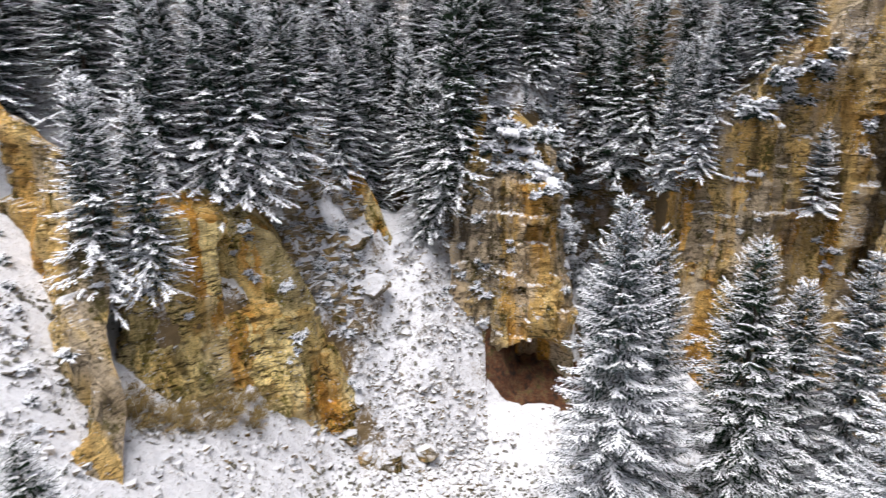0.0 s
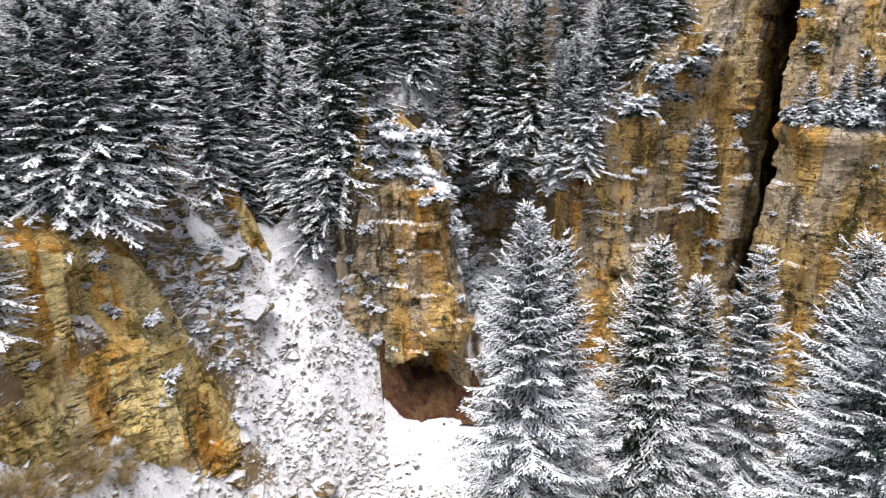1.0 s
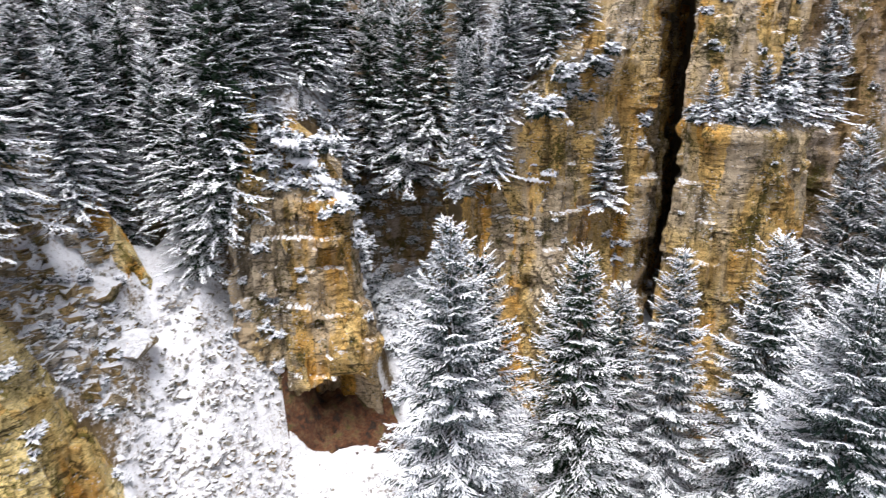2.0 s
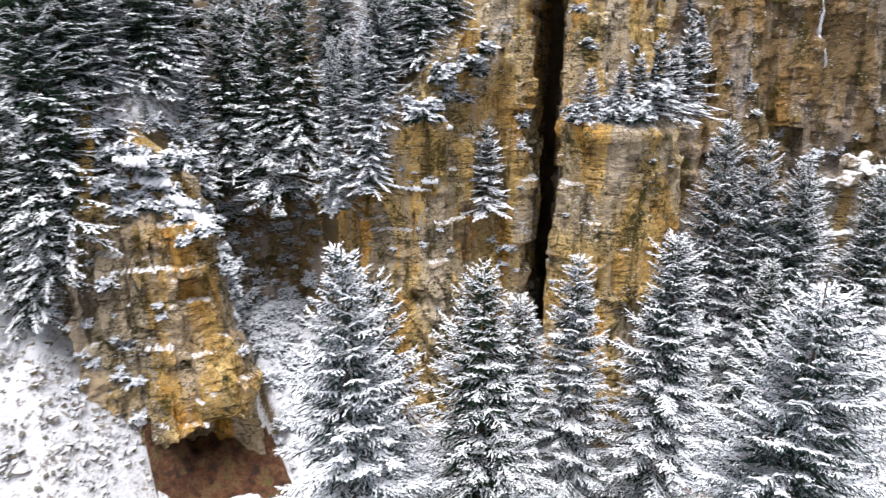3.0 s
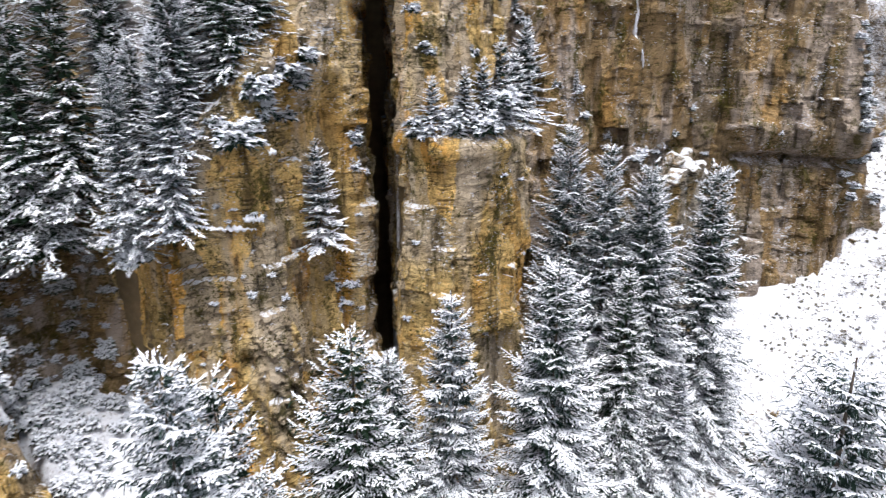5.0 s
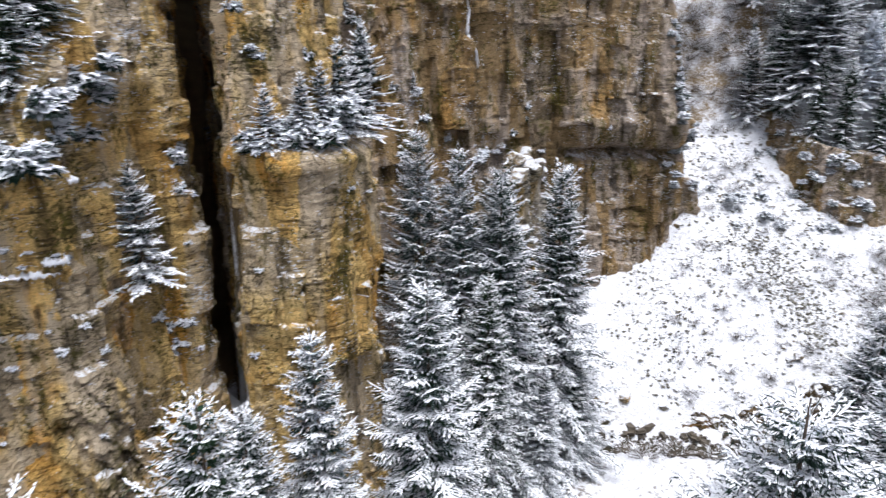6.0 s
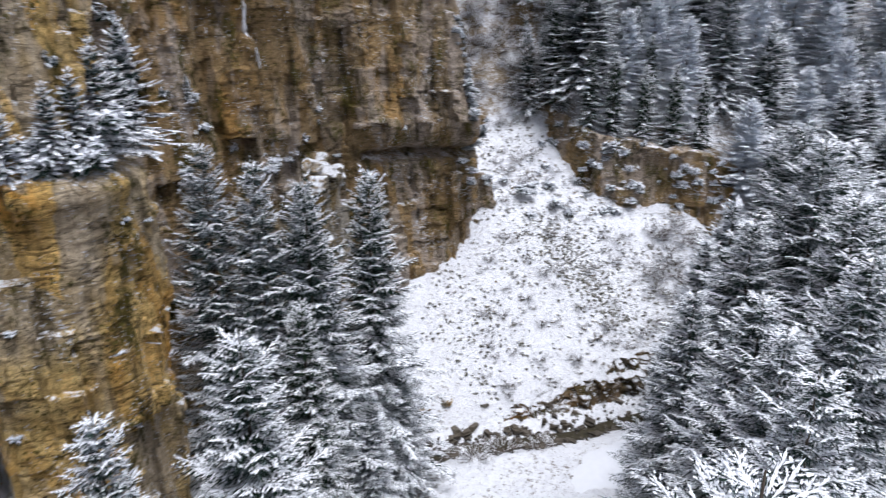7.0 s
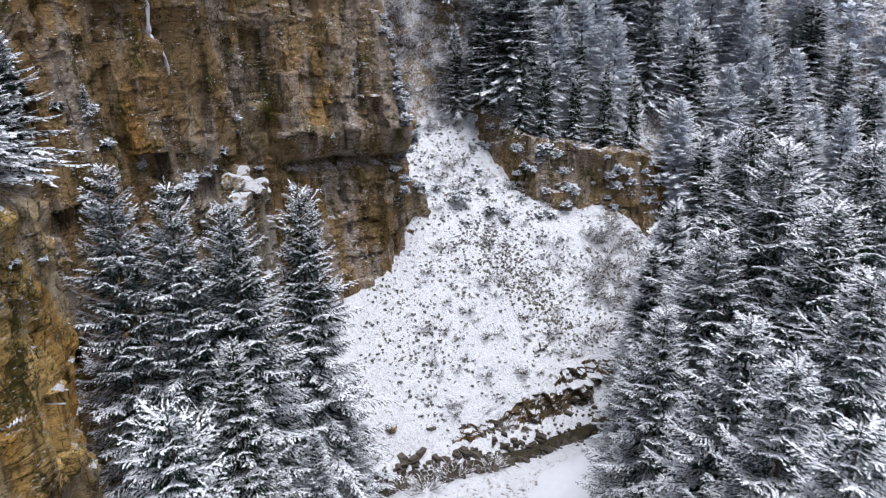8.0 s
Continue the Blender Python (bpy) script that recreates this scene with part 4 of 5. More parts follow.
# ---- shrubs on the ledges ----
def shrub_meshes(seed, snowy, leafless):
    """A round bush one metre high: twigs fanning out from its foot."""
    rng = random.Random(seed)
    green, white = Blades(), Blades()
    for i in range(60 if leafless else 110):
        a, up = rng.uniform(0, 6.283), rng.uniform(0.1, 1.2 if leafless else 2.2)
        d = Vector((math.cos(a), math.sin(a), up)).normalized()
        n = rng.uniform(0.6, 1.0)
        p = (d.x * 0.08, d.y * 0.08, 0.0)
        if leafless:
            green.add(p, tuple(d), n * 1.1, 0.012, rng.uniform(-1, 1))
            for k in range(5):
                s = rng.uniform(0.3, 0.95)
                c = (p[0] + d.x * n * s, p[1] + d.y * n * s, d.z * n * s)
                e = (d.x + rng.uniform(-0.7, 0.7), d.y + rng.uniform(-0.7, 0.7), d.z + rng.uniform(-0.2, 0.6))
                (white if rng.random() < snowy else green).add(c, e, rng.uniform(0.15, 0.4), 0.014, rng.uniform(-1, 1))
            continue
        n *= 0.75 + 0.35 * math.sin(3 * a + seed) * math.cos(2 * a)
        for k in range(5):
            s = 0.3 + 0.14 * k
            c = (p[0] + d.x * n * s * 0.8, p[1] + d.y * n * s * 0.8, d.z * n * s - 0.1 * s * s)
            e = (d.x + rng.uniform(-0.6, 0.6), d.y + rng.uniform(-0.6, 0.6), d.z * 0.5 + rng.uniform(-0.7, 0.2))
            if rng.random() < 0.9:
                green.add(c, (e[0], e[1], e[2] - 0.4), rng.uniform(0.16, 0.3), 0.06, rng.uniform(-1, 1))
            for _ in range(2 if k > 1 and rng.random() < 0.6 else 1):
                e = (e[0] + rng.uniform(-0.5, 0.5), e[1] + rng.uniform(-0.5, 0.5), e[2])
                white.add((c[0], c[1], c[2] + 0.05), (e[0], e[1], e[2] * 0.5), rng.uniform(0.16, 0.3), rng.uniform(0.06, 0.11), rng.uniform(-0.6, 0.6))
    return green.mesh(0.1), white.mesh(0.1)


BUSHES = {}


def bush(kind, x, y, z, size, label, group):
    """A bush of a kind, its size across in metres."""
    m = pose(x, y, z, rz=random.uniform(0, 360)) @ Matrix.Diagonal((size, size, size * random.uniform(0.7, 1.1), 1))
    if kind in BUSHES:
        t = copy_thing(BUSHES[kind], Matrix.Identity(4))
    else:
        leafless = kind == "bare"
        green, white = shrub_meshes(len(BUSHES) + 31, 0.55 if leafless else 1.0, leafless)
        t = BUSHES[kind] = new("shrub")
        tagged(part("foliage", mesh_from("foliage", *green, BARK if leafless else RIMED), t), kind="stuff")
        tagged(part("snow", mesh_from("snow", *white, FROST if leafless else BUSH_SNOW), t, "snow caught on the twigs"), kind="stuff")
    t.matrix_basis = m
    return tagged(t, label, "shrub", group)


def brushwood(name, kind, places, label, mats=None):
    """Low growth beyond counting, one bush at each (x, y, z, size), joined into one mesh."""
    leafless = kind == "bare"
    rng = random.Random(len(places))
    verts, faces, index, n = [], [], [], 0
    shapes = [shrub_meshes(51 + k, 0.55 if leafless else 1.0, leafless) for k in range(3)]
    for i, (x, y, z, size) in enumerate(places):
        a = rng.uniform(0, 6.283)
        c, d = math.cos(a) * size, math.sin(a) * size
        for k, (V, F) in enumerate(shapes[i % 3]):
            verts.append(np.stack([V[:, 0] * c - V[:, 1] * d + x, V[:, 0] * d + V[:, 1] * c + y, V[:, 2] * size * 0.9 + z], -1))
            faces.append(F + n)
            index.append(np.full(len(F), k))
            n += len(V)
    me = mesh_from(name, np.concatenate(verts), np.concatenate(faces), mats or ([BARK, FROST] if leafless else [RIMED, BUSH_SNOW]), np.concatenate(index))
    return tagged(new(name, me), label, "brushwood", kind="stuff")


AHEAD = Vector((0, 1, 0))


def face(x, z, start):
    """Where a level line from the valley, going in +y from start, meets the rock."""
    hit, place, *_ = scene.ray_cast(bpy.context.evaluated_depsgraph_get(), Vector((x, start, z)), AHEAD)
    return place.y if hit else start + 6.0


def clinging(count, x0, x1, z0, z1, start, low, high, label, group, seed, kind="leafy"):
    """Bushes rooted here and there in a stretch of rock face."""
    r = random.Random(seed)
    for _ in range(count):
        x, z = r.uniform(x0, x1), r.uniform(z0, z1)
        bush(kind, x, face(x, z, start) + 0.1, z - 0.3, r.uniform(low, high), label, group)


# along the ledges of the buttress and of both pillars
for x, y, z, size in [(35.5, 65.6, 40.5, 1.8), (29.6, 64.8, 40, 1.5), (28.2, 65.4, 41, 1.3), (31.6, 64.6, 41, 1.2), (41.0, 61.0, 38.5, 1.4), (42.0, 59.0, 40, 1.4), (43.3, 58.0, 40.5, 1.3), (44.6, 57.4, 40.5, 1.5), (46, 57, 40.2, 1.4), (47.6, 57, 40, 1.5), (49.3, 57.2, 40, 1.3),
                      (11.0, 66.2, 32, 1.9), (9.8, 69, 37, 1.7), (14.0, 65.6, 20, 1.7), (14.4, 65.9, 23, 1.2), (3.9, 65.2, 29, 1.5)]:
    bush("leafy", x, face(x, z - 0.5, y - 6) - 0.1, z - 0.6, size, "snow-covered evergreen bush on a rock ledge", "ledge bushes")
WHITE_BUSH, GREEN_BUSH = "snow-covered evergreen bush on a rock ledge", "low bush white with snow clinging to rock"
for count, x0, x1, z0, z1, start, low, high in [(11, 26.5, 33, 39.0, 44, 56, 1.5, 2.8), (6, 27, 31, 33.5, 36.5, 56, 0.5, 1.0), (5, 33.5, 37, 39, 46, 57, 1.4, 2.6), (9, 37.6, 41.0, 23, 29, 55, 0.6, 1.3), (8, 40.3, 42, 28, 41, 53, 0.5, 1.1),
                                                (16, 41.5, 55, 38.6, 41.2, 50, 1.2, 2.4), (6, 42, 52, 42, 50, 50, 0.6, 1.2), (8, 43, 53, 20, 36, 50, 0.3, 0.6), (8, 26, 34, 20, 31, 56, 0.4, 0.9)]:
    clinging(count, x0, x1, z0, z1, start, low, high, WHITE_BUSH, "ledge bushes", int(x0 * 7 + z0))
for count, x0, x1, z0, z1, start, low, high in [(34, 4.5, 13.5, 31.0, 39.5, 56, 1.1, 2.2), (18, -0.5, 5, 17, 31, 56, 0.6, 1.4), (22, 12.3, 15.5, 19, 31, 58, 0.8, 1.7), (14, -13, -8.8, 19, 31, 46, 0.7, 1.4), (10, -24, -15, 26, 32, 38, 0.7, 1.4),
                                                (24, 105.5, 109.3, 22, 46, 32, 0.6, 1.5), (7, 98, 105, 36, 48, 34, 0.5, 1.1), (12, 57, 76, 36, 50, 50, 0.6, 1.5), (10, 75, 92, 28, 36, 42, 0.6, 1.3)]:
    clinging(count, x0, x1, z0, z1, start, low, high, GREEN_BUSH, "rock bushes", int(x0 * 7 + z0 + 3))
clinging(12, 4.2, 8.5, 33.5, 38.5, 56, 1.0, 2.0, "low bush white with snow clinging to rock", "rock bushes", 92)
r_gully, niche = random.Random(91), []
for _ in range(170):
    x, z = r_gully.uniform(15.6, 25), r_gully.uniform(17, 38)
    niche.append((x, face(x, z, 60) + 0.1, z - 0.3, r_gully.uniform(0.4, 1.5)))
brushwood("gully_scrub", "leafy", niche, "dark scrub dusted with snow on the gully walls", [NEEDLES, BUSH_SNOW])
for x, y, z, size in [(7.2, 64.2, 26.0, 0.9), (4.5, 63.6, 18.2, 1.1), (6.9, 63.2, 27, 0.8), (-12.2, 57, 22, 1.2), (-13.2, 57.5, 26.5, 1.3), (-10.6, 59, 25, 1.3), (79.3, 53.6, 32.4, 1.8), (77.4, 54.2, 32.2, 1.6), (81.2, 53.6, 32.6, 1.3), (106.5, 41, 36, 1.5), (106.8, 41, 33, 1.2), (107, 41, 29, 1.3), (106.5, 40.6, 25, 1.2), (66, 64.5, 42.5, 1.6), (65.2, 64.5, 45, 1.5), (84.6, 54, 37.5, 1.3), (85.2, 53, 36, 1.1)]:
    bush("leafy", x, face(x, z - 0.5, y - 6) - 0.05, z - 0.6, size, "low bush white with snow clinging to rock", "rock bushes")
plant("small", 37.4, face(37.4, 31, 58) - 0.6, 9.0, "small snowy spruce rooted in the cleft", "cleft spruces", 29.4, 1.0)
r_edge, edge = random.Random(17), []
for z in np.arange(20.0, 47.0, 0.7):
    lip = min((face(x, z, 28), x) for x in np.arange(97.0, 110.0, 0.5))
    edge += [(lip[1] - r_edge.uniform(-0.5, 2.2), lip[0] + r_edge.uniform(-0.2, 0.5), z - 0.3, r_edge.uniform(0.4, 1.4)) for _ in range(2)]
brushwood("edge_brush", "leafy", edge, "snowy bushes along the edge of the high wall")
for x, z, tall in [(64.6, 44.5, 3.6), (65.6, 41.0, 4.0), (66.4, 37.5, 3.4), (63.6, 48.0, 3.6), (70.5, 40.0, 2.6)]:
    plant("small", x, face(x, z, 50) - 0.3, tall, "small snowy spruce rooted in the high wall", "wall spruces", z - 0.5, 0.9)
for x, y, base, tall in [(56.8, 61.2, 37.6, 9.5), (51.6, 58.6, 39.0, 6.0), (49.2, 58.2, 39.0, 7.0), (47.0, 58.2, 39.2, 5.2), (45.0, 58.4, 39.2, 4.6), (42.6, 59.6, 38.6, 4.6)]:
    plant("small", x, y, tall, "snow-white spruce on the pillar ledge", "ledge spruces", base, 1.1)
for x, y, tall in [(27.2, 71.0, 9), (29.5, 69.5, 7), (32.5, 70.5, 10), (35.5, 71.0, 9), (26.0, 76, 13), (33.0, 75, 14)]:
    plant("mid_dark", x, y, tall, "green spruce dusted with snow on the pillar's crown", "crown spruces", None, 1.1)

rng = random.Random(5)
p = [(rng.uniform(16.6, 23.2), rng.uniform(70, 81)) for _ in range(90)] + [(rng.uniform(14.8, 24), rng.uniform(57, 70)) for _ in range(70)]
brushwood("gully_brush", "leafy", [(x, y, float(height(x, y)) - 0.1, rng.uniform(0.5, 1.7)) for x, y in p], "snowy bushes filling the steep gully")
p = [(rng.uniform(-16, -7.5), rng.uniform(57, 70)) for _ in range(85)]
brushwood("chute_brush", "leafy", [(x, y, float(height(x, y)) - 0.1, rng.uniform(0.4, 1.4)) for x, y in p], "snowy bushes on the bank of the chute")
p = [(rng.uniform(-22.5, -14.5), rng.uniform(-3.2, 0.2)) for _ in range(90)]
p = [(x, float(np.interp(x, (-23, -20.8, -17.4, -14.8), (45, 45.2, 49.2, 52.2))) + dy) for x, dy in p]
brushwood("dry_grass", "bare", [(x, y, float(height(x, y)) - 0.05, rng.uniform(0.6, 1.5)) for x, y in p], "dry yellow grass and scrub at the foot of the ochre cliff", [DRY, DRY])
p = []
for _ in range(190):
    y, z = rng.uniform(35, 54), rng.uniform(31, 50)
    hit, place, *_ = scene.ray_cast(bpy.context.evaluated_depsgraph_get(), Vector((100 if y < 42 else 113, y, z)), Vector((1, 0, 0)))
    if hit and place.x > 110.5:
        p.append((place.x - 0.1, y, z - 0.5, rng.uniform(1.2, 2.6)))
brushwood("thicket", "bare", p, "brown leafless thicket above the scree")
p = []
for _ in range(80):
    y, z = rng.uniform(5, 35), rng.uniform(19, 32)
    hit, place, *_ = scene.ray_cast(bpy.context.evaluated_depsgraph_get(), Vector((100, y, z)), Vector((1, 0, 0)))
    if hit:
        p.append((place.x - 0.1, y, z - 0.5, rng.uniform(0.4, 1.9)))
brushwood("band_scrub", "leafy", p, "snowy scrub hanging over the rock band")
for y, top in [(36, 47), (33, 46), (39.5, 51), (29.5, 42), (26, 43), (22.5, 42), (18, 40), (13.5, 40), (9, 38)]:
    x = 1.4 + float(np.interp(y, (2, 12, 20, 25, 33, 40), (123, 117.5, 115.5, 114.5, 121.5, 127)))
    plant("mid_dark", x, y, top - float(height(x, y)), "dark spruce on the brink of the rock band", "brink spruces", None, 0.95)


def snow_pad(path, width, thick, label):
    """A lumpy pad of snow lying along a ledge: a low rounded bank from end to end."""
    r = random.Random(len(path) + int(path[0][0] * 10))
    n, ring = 24, 9
    t = np.linspace(0, 1, n)
    at = np.linspace(0, 1, len(path))
    c = np.stack([np.interp(t, at, [p[k] for p in path]) for k in range(3)], -1)
    d = np.gradient(c, axis=0)
    d /= np.linalg.norm(d, axis=1)[:, None]
    side = np.cross(d, (0, 0, 1.0))
    side /= np.linalg.norm(side, axis=1)[:, None] + 1e-9
    V = []
    for i in range(n):
        w = width * (0.25 + math.sin(math.pi * t[i]) ** 0.5) * r.uniform(0.6, 1.2)
        h = thick * (0.3 + math.sin(math.pi * t[i]) ** 0.5) * r.uniform(0.6, 1.3)
        for k in range(ring):
            a = 2 * math.pi * k / ring
            g = r.uniform(0.65, 1.25)
            V.append(c[i] + g * (side[i] * math.cos(a) * w + np.array((0, 0, h * (math.sin(a) if math.sin(a) > 0 else 0.5 * math.sin(a))))) + np.array((0, 0, 0.12 * math.sin(i * 1.9))))
    F = [(i * ring + k, i * ring + (k + 1) % ring, (i + 1) * ring + (k + 1) % ring, (i + 1) * ring + k) for i in range(n - 1) for k in range(ring)]
    return tagged(new("snow_pad", mesh_from("snow_pad", np.array(V), np.array(F), SNOW, flat=False)), label, "snow", "ledge snow")


def ledge_pad(x0, x1, z0, z1, start, width, thick, label="white snow pad lying on a rock ledge"):
    xs = np.linspace(x0, x1, 5)
    zs = np.linspace(z0, z1, 5)
    return snow_pad([(x, face(x, z, start) + 0.12, z) for x, z in zip(xs, zs)], width, thick, label)


for x, y in [(-33.4, 50.5), (-31.8, 48), (-30.4, 46), (-29, 43.8), (-27.6, 41.5), (-26.4, 39.8), (-25.2, 38), (-24.2, 36.3)]:
    hit, place, *_ = scene.ray_cast(bpy.context.evaluated_depsgraph_get(), Vector((x, y, 60)), Vector((0, 0, -1)))
    bush("leafy", x, y, place.z - 0.15, rng.uniform(0.6, 1.2), "low bush white with snow clinging to rock", "rock bushes")
ledge_pad(28.0, 30.4, 32.9, 32.8, 56, 0.3, 0.22)
ledge_pad(29.5, 30.8, 33.6, 33.5, 56, 0.35, 0.3)
ledge_pad(31.4, 32.6, 38.2, 38.3, 56, 0.4, 0.35)
ledge_pad(5.6, 8.0, 37.4, 36.9, 56, 0.8, 0.35)
ledge_pad(6.8, 9.4, 35.6, 35.1, 56, 0.7, 0.35)
ledge_pad(8.8, 10.8, 34.2, 33.4, 56, 0.6, 0.35)
ledge_pad(9.6, 11.6, 33.2, 32.0, 56, 0.6, 0.4)
ledge_pad(13.4, 15.0, 22.4, 20.8, 56, 0.4, 0.4)
ledge_pad(4.0, 5.0, 17.4, 17.2, 56, 0.5, 0.5)
ledge_pad(44.6, 46.2, 27.3, 27.1, 48, 0.2, 0.1)
snow_pad([(x, face(x, z, 45) - 0.1, z) for x, z in ((77.2, 50.5), (77.5, 48), (77.9, 45.5), (78.2, 43.5), (78.5, 42))], 0.2, 0.3, "narrow streak of snow and ice in a groove")
# leafless bushes on the scree and by the stream
rng = random.Random(12)
p = [(rng.uniform(82, 114), rng.uniform(12, 40)) for _ in range(130)]
brushwood("scree_brush", "bare", [(x, y, float(height(x, y)) - 0.05, rng.uniform(0.7, 1.6)) for x, y in p if x > float(stream_x(y)) + 3], "leafless frosted shrubs scattered over the scree")
p = [(rng.uniform(88, 113), rng.uniform(4, 17)) for _ in range(80)]
brushwood("frosted_brush", "bare", [(x, y, float(height(x, y)) - 0.05, rng.uniform(1.2, 2.8)) for x, y in p if x > float(stream_x(y)) + 2.5], "tall frosted leafless shrubs at the edge of the scree")
for x, y, size in [(74.5, 35.0, 2.6), (76.0, 31.0, 2.2), (73.0, 40.0, 2.0), (71.8, 37.5, 2.4), (107, 8, 3.2), (104, 10, 2.6), (101, 12, 2.8), (110, 12, 2.6), (98, 14, 2.2), (113, 36, 2.2), (114.5, 34.5, 2.4)]:
    bush("bare", x, y, float(height(x, y)) - 0.05, size, "tall leafless shrub with frosted twigs", "stream shrubs")


# ---- stream ----
def build_water():
    ys = np.arange(-14, 52, 1.0)
    xs = stream_x(ys)
    z = height(xs, ys) + 0.45
    k = np.ones(9) / 9
    z = np.convolve(np.pad(z, 4, "edge"), k, "valid")
    w = 0.9 + 0.5 * layered(ys * 0.5, ys * 0, 0, 8)
    P = np.stack([np.stack([xs - w, ys, z], -1), np.stack([xs + w, ys, z], -1)], 1)
    me = mesh_from("water", P.reshape(-1, 3), grid_faces(len(ys), 2), WATER, flat=False)
    return tagged(new("water", me), "shallow dark mountain stream between snowy banks", "stream", kind="structure")


WATER = plain_material("stream_water", (0.03, 0.027, 0.018), (0.07, 0.06, 0.04), 1.5, 0.12, 0.0, 0.4)
build_water()
cliff("rock_bank", [(79.6, 36, 2.2), (80.6, 33, 3.0), (82.6, 28.5, 3.9), (85.2, 23.5, 5.6), (88.0, 18.5, 6.4), (91, 13, 6.0), (94, 9, 5)], -1, ROCK_WET, "low brown layered rock bank above the stream", 0.22, 0.3, 210, 1.3, cap=2.0, rise=0.2)


def build_bank():
    """A smooth drift of snow along the near bank of the stream."""
    n, m = 36, 13
    t = np.linspace(0, 1, n)
    cx = np.interp(t, (0, 0.35, 0.7, 1), (82.5, 78.7, 74.8, 70.5)) - 2.5
    cy = np.interp(t, (0, 0.35, 0.7, 1), (15.0, 23.0, 26.5, 30.0)) - 2.1
    v = np.linspace(-1, 1, m)
    w = 3.4 * (0.35 + 0.65 * np.sin(np.pi * t) ** 0.6) * (1 + 0.15 * np.sin(11 * t))
    X = cx[:, None] + 0.8 * w[:, None] * v[None, :]
    Y = cy[:, None] + 0.6 * w[:, None] * v[None, :]
    Z = height(X, Y) - 0.35 + 1.1 * (1 - v[None, :] ** 2) * np.sin(np.pi * np.clip(t, 0.02, 0.98))[:, None] ** 0.5
    me = mesh_from("snow_bank", np.stack([X, Y, Z], -1).reshape(-1, 3), grid_faces(n, m), SNOW, flat=False)
    return tagged(new("snow_bank", me), "smooth white snow drift along the stream", "snow")


build_bank()


# ---- earth in the cave ----
def build_heap():
    xs, ys = np.linspace(4.6, 15.2, 60), np.linspace(62.6, 70.5, 44)
    X, Y = np.meshgrid(xs, ys)
    Z = height(X, Y) - 0.25 + 0.9 * smooth(63.0, 66.0, Y) + 1.5 * smooth(65.0, 69.0, Y) + 0.9 * layered(X * 0.7, Y * 0.7, 0, 61)
    me = mesh_from("earth_heap", np.stack([X, Y, Z], -1).reshape(-1, 3), grid_faces(44, 60), EARTH, flat=False)
    return tagged(new("earth_heap", me), "red-brown earth and moss heaped in the cave", "earth", kind="structure")


def earth_material():
    """Damp red earth with moss and dark litter."""
    m, n, l, b = material("red_earth")
    pos = n.new("ShaderNodeNewGeometry").outputs["Position"]
    c = ramp_node(n, l, noise_node(n, l, pos, 0.8, 6.0, 0.65), [(0.36, (0.025, 0.014, 0.007)), (0.46, (0.1, 0.034, 0.01)), (0.56, (0.13, 0.07, 0.03)), (0.66, (0.085, 0.075, 0.014))])
    c = times(n, l, c, ramp_node(n, l, noise_node(n, l, pos, 4.0, 6.0, 0.75), [(0.35, (0.4, 0.4, 0.4)), (0.65, (1.4, 1.4, 1.4))]))
    l.new(c, b.inputs["Base Color"])
    b.inputs["Roughness"].default_value = 0.95
    bump_node(n, l, noise_node(n, l, pos, 3.0, 8.0, 0.7), 1.0, 0.3, b)
    return m


EARTH = earth_material()
build_heap()


# ---- boulders and stones ----
def boulder(x, y, z, size, seed, squash=0.7, label="angular tan boulder lying in snow", group="fallen boulders"):
    bm = bmesh.new()
    bmesh.ops.create_icosphere(bm, subdivisions=3, radius=1.0)
    r = random.Random(seed)
    cuts = [(Vector((r.uniform(-1, 1), r.uniform(-1, 1), r.uniform(-0.6, 1))).normalized(), r.uniform(0.45, 0.8)) for _ in range(9)]
    for v in bm.verts:
        for d, reach in cuts:
            over = v.co.dot(d) - reach
            if over > 0:
                v.co -= d * over
        v.co *= size * (1.1 + 0.12 * noise.noise(v.co * 3 + Vector((seed, 0, 0))))
        v.co.z *= squash
    me = bpy.data.meshes.new("boulder")
    bm.to_mesh(me)
    bm.free()
    me.materials.append(STONE)
    ob = new("boulder", me)
    ob.matrix_basis = pose(x, y, z, rx=seed * 31 % 40 - 20, rz=seed * 67)
    return tagged(ob, label, "boulder", group)


for i, (x, y, size) in enumerate([(-8.6, 55.2, 1.2), (-7.0, 55, 1.3), (-4.9, 54.6, 1.7), (-6.3, 54.4, 1.0), (-2.5, 54.8, 1.2), (-1.4, 55.6, 1.2)]):
    boulder(x, y, float(height(x, y)) + 0.35 * size, size, i + 1)
for i, (x, y, size) in enumerate([(-6.9, 64.5, 1.9), (-8.6, 66.5, 1.5), (-8.4, 60.5, 1.1), (-6.0, 58.8, 0.6), (-3.4, 63.0, 0.6), (-9.0, 57.0, 0.8)]):
    boulder(x, y, float(height(x, y)) + 0.15 * size, size, i + 21, 0.8, "half-buried grey rock in the snowy chute", "chute rocks")
for i, (x, y, size) in enumerate([(78.2, 44.2, 1.1), (76.6, 43.2, 0.9), (79.6, 42.0, 0.8), (75.2, 45.6, 1.0), (81.0, 37.5, 0.7), (93.0, 24.3, 0.8), (92.2, 25.2, 0.5)]):
    boulder(x, y, float(height(x, y)) + 0.25 * size, size, i + 41, 0.7, "brown boulder beside the stream", "stream boulders")


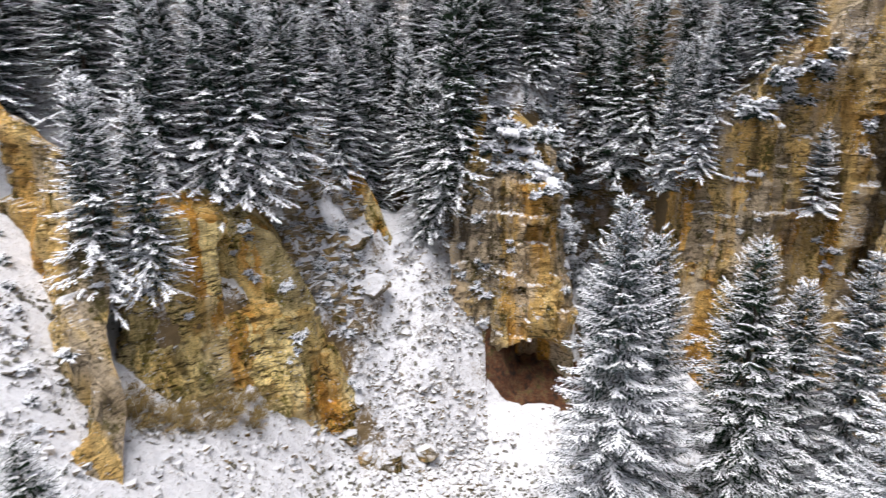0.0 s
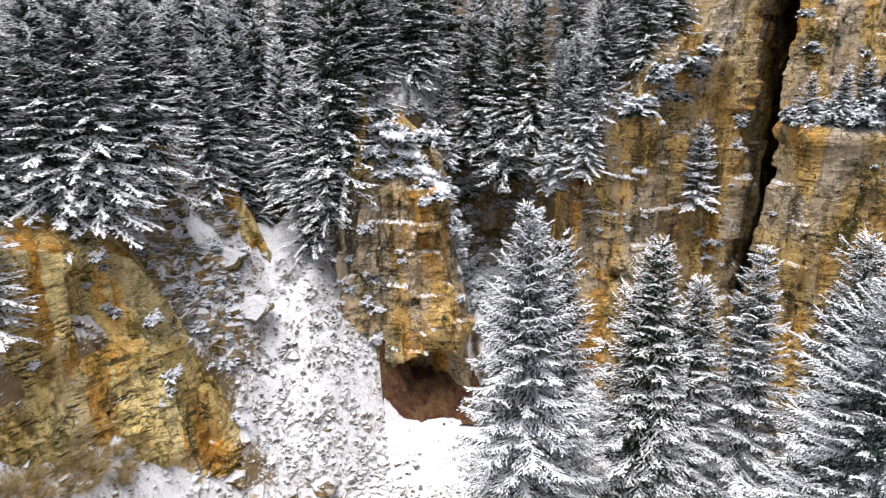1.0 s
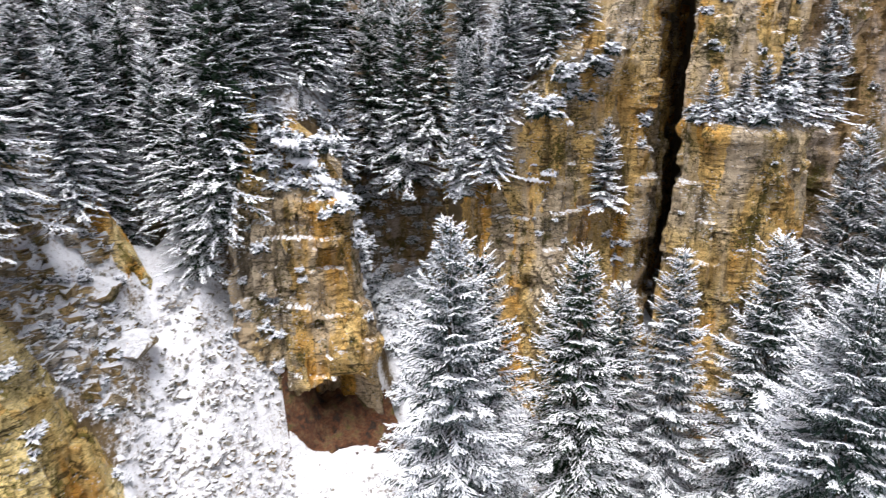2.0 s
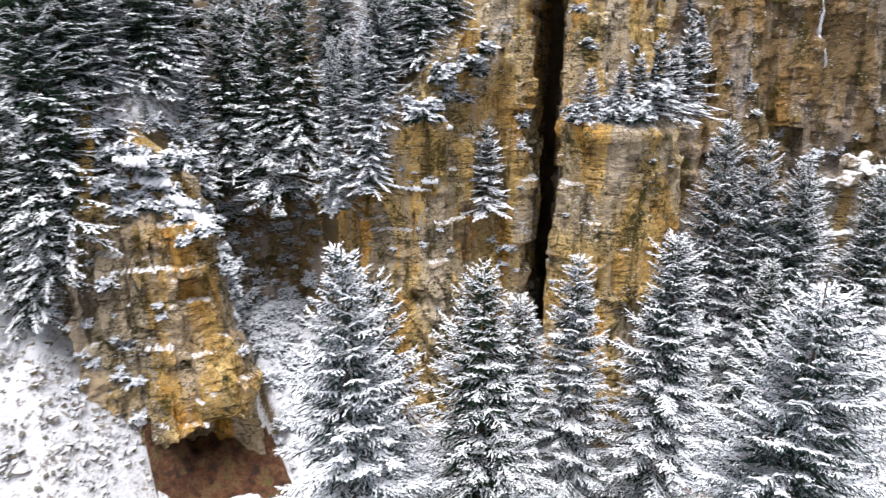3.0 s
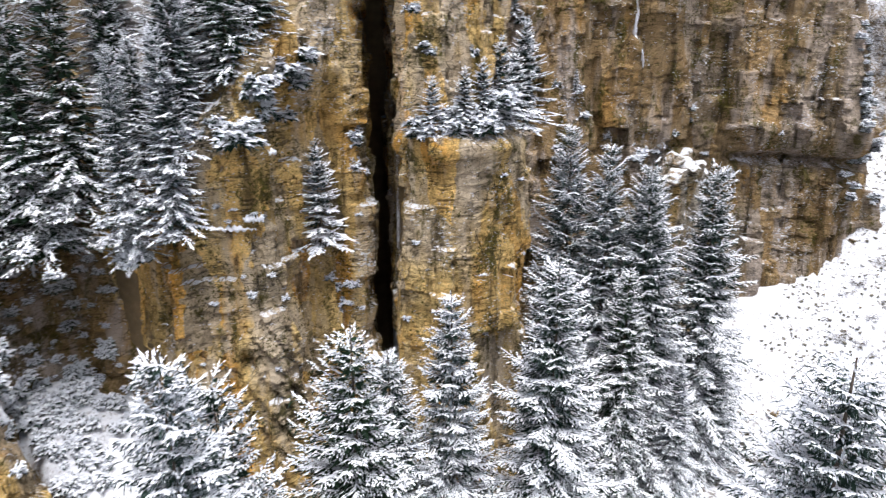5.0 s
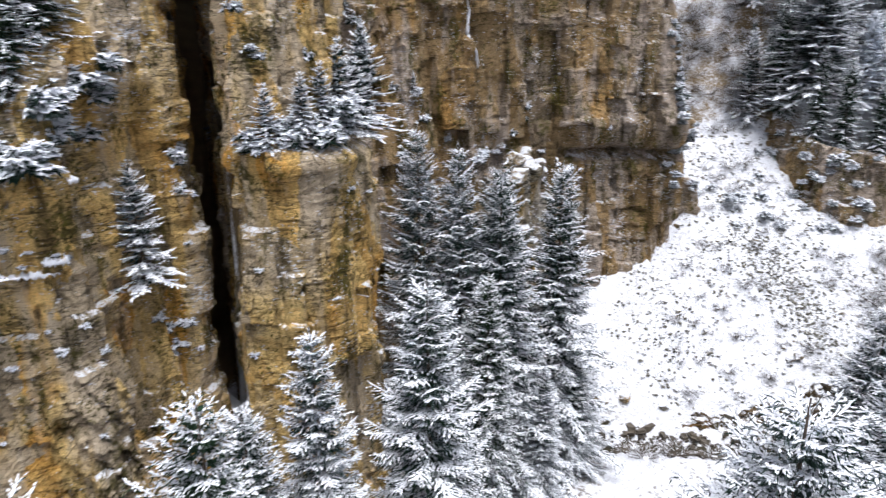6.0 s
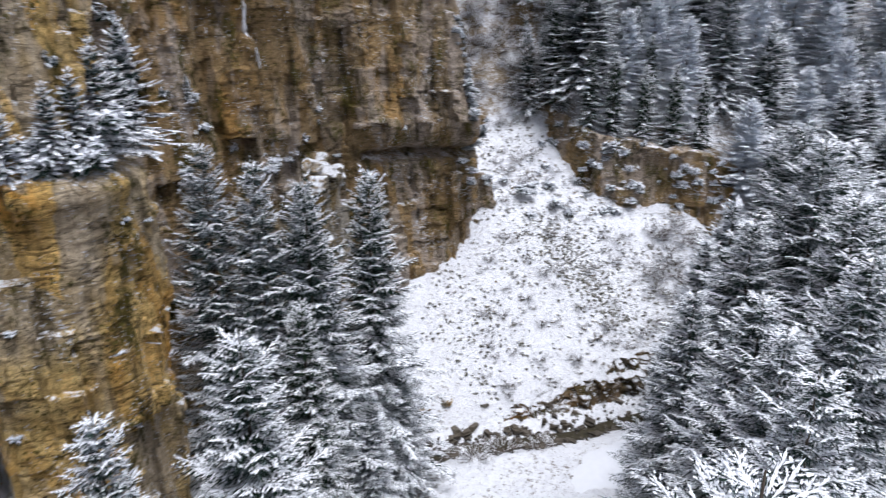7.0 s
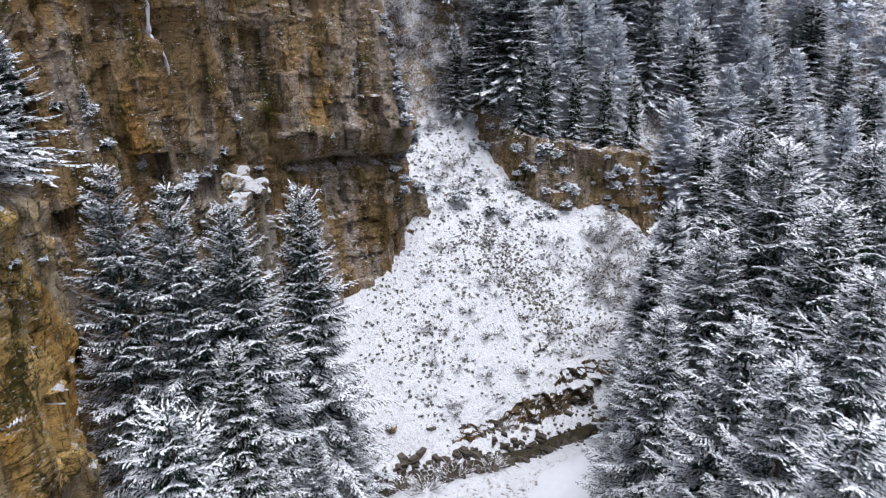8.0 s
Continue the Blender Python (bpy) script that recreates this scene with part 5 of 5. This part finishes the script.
for i, (x, y, z, size) in enumerate([(77.0, 54.6, 30.6, 1.4), (79.2, 54.2, 31.0, 1.7), (81.4, 54.3, 30.8, 1.3), (83.2, 54.8, 30.0, 1.2), (78.2, 55.6, 32.2, 1.1), (80.6, 55.4, 32.3, 1.0), (75.4, 56.2, 29.8, 1.1)]):
    boulder(x, y, z, size, i + 61, 0.8, "snow-capped block heaped on the rock shelf", "shelf blocks")

def stones(name, places, low, high, label, seed, rock=None):
    """Loose stones beyond counting: small blocks, each turned and shaped by chance, in one mesh."""
    r = np.random.RandomState(seed)
    n = len(places)
    corner = np.array([(i, j, k) for i in (-1, 1) for j in (-1, 1) for k in (-1, 1)], float) * 0.5
    quads = np.array([(0, 1, 3, 2), (4, 6, 7, 5), (0, 4, 5, 1), (2, 3, 7, 6), (0, 2, 6, 4), (1, 5, 7, 3)])
    size = low + (high - low) * r.rand(n, 1, 1) ** 2.5
    V = corner[None] * (0.6 + 0.8 * r.rand(n, 8, 3)) * size * np.array((1.2, 1.0, 0.7))
    a = r.rand(n) * 6.283
    c, s_ = np.cos(a)[:, None], np.sin(a)[:, None]
    V = np.stack([V[..., 0] * c - V[..., 1] * s_, V[..., 0] * s_ + V[..., 1] * c, V[..., 2] + 0.25 * V[..., 0]], -1)
    z = height(places[:, 0], places[:, 1]) + 0.1
    V += np.concatenate([places, z[:, None]], 1)[:, None, :]
    F = (quads[None] + np.arange(n)[:, None, None] * 8).reshape(-1, 4)
    return tagged(new(name, mesh_from(name, V.reshape(-1, 3), F, rock or SCREE)), label, "stones", kind="stuff")


r = np.random.RandomState(3)
p = np.stack([r.uniform(80, 120, 5000), r.uniform(6, 46, 5000)], -1)
p = p[(p[:, 0] > stream_x(p[:, 1]) + 2.5) & (layered(p[:, 0] * 0.2, p[:, 1] * 0.2, 0, 77) > -0.15)]
stones("scree_stones", p, 0.07, 0.3, "loose grey stones showing through snow on the scree fan", 1)
t = r.rand(1300)
p = np.stack([95.5 + 9.5 * t + r.normal(0, 1.8, 1300), 20.5 + 11.5 * t + r.normal(0, 2.2, 1300)], -1)
stones("bare_scree", p, 0.08, 0.26, "bare patch of grey-green scree stones", 2)
y = r.uniform(12, 48, 900)
p = np.stack([stream_x(y) + r.normal(0, 1.3, 900), y], -1)
stones("stream_stones", p, 0.15, 0.8, "wet stones lying in the stream bed", 4, WET)
p = np.stack([r.uniform(-30, 14, 5200), r.uniform(38, 72, 5200)], -1)
p = p[((p[:, 1] < 57) | ((p[:, 0] > -9) & (p[:, 0] < -0.5))) & (layered(p[:, 0] * 0.25, p[:, 1] * 0.25, 0, 78) > -0.1)]
stones("valley_stones", p, 0.08, 0.3, "small stones poking out of snow on the valley floor", 3)
t = r.rand(700)
x = np.interp(t, (0, 0.15, 0.45, 0.8, 1), (-22.5, -20.6, -15, -10, -9))
y = np.interp(t, (0, 0.15, 0.45, 0.8, 1), (46, 46.4, 53, 58, 60))
out = np.abs(r.normal(0, 0.9, 700)) - 2.2
stones("foot_rubble", np.stack([x + 0.55 * out, y - 0.85 * out], -1), 0.1, 0.4, "yellow-brown rubble heaped along the foot of the cliff", 5, STONE)
p = np.stack([r.uniform(-11, 4.5, 2300), r.uniform(53, 70, 2300)], -1)
p = p[(p[:, 0] > -4.5 - 0.3 * (p[:, 1] - 50)) & (layered(p[:, 0] * 0.35, p[:, 1] * 0.35, 0, 79) > -0.2)]
stones("chute_rubble", p, 0.12, 0.5, "snow-covered rubble filling the steep chute", 6, SNOWY_STONE)
p = np.stack([r.uniform(-17, -5, 1500), r.uniform(56, 70, 1500)], -1)
p = p[(layered(p[:, 0] * 0.3, p[:, 1] * 0.3, 0, 80) > -0.1) & (p[:, 0] < -7.5)]
stones("bank_rubble", p, 0.25, 1.1, "broken yellow-brown rock on the snowy bank", 7, STONE)
p = np.stack([r.uniform(-32, 14, 4200), r.uniform(34, 60, 4200)], -1)
p = p[(p[:, 1] < np.interp(p[:, 0], (-23, -20.8, -17.4, -14.8, -12, -8), (44, 44.5, 48.5, 51.5, 54, 60))) & (layered(p[:, 0] * 0.3, p[:, 1] * 0.3, 0, 81) > -0.3)]
stones("valley_clods", p, 0.1, 0.5, "snow-covered clods and tussocks on the valley floor", 8, SNOWY_STONE)
p = np.stack([r.uniform(82, 118, 1500), r.uniform(8, 42, 1500)], -1)
p = p[p[:, 0] > stream_x(p[:, 1]) + 4]
stones("scree_clods", p, 0.1, 0.38, "snow-covered stones on the scree fan", 9, SNOWY_STONE)
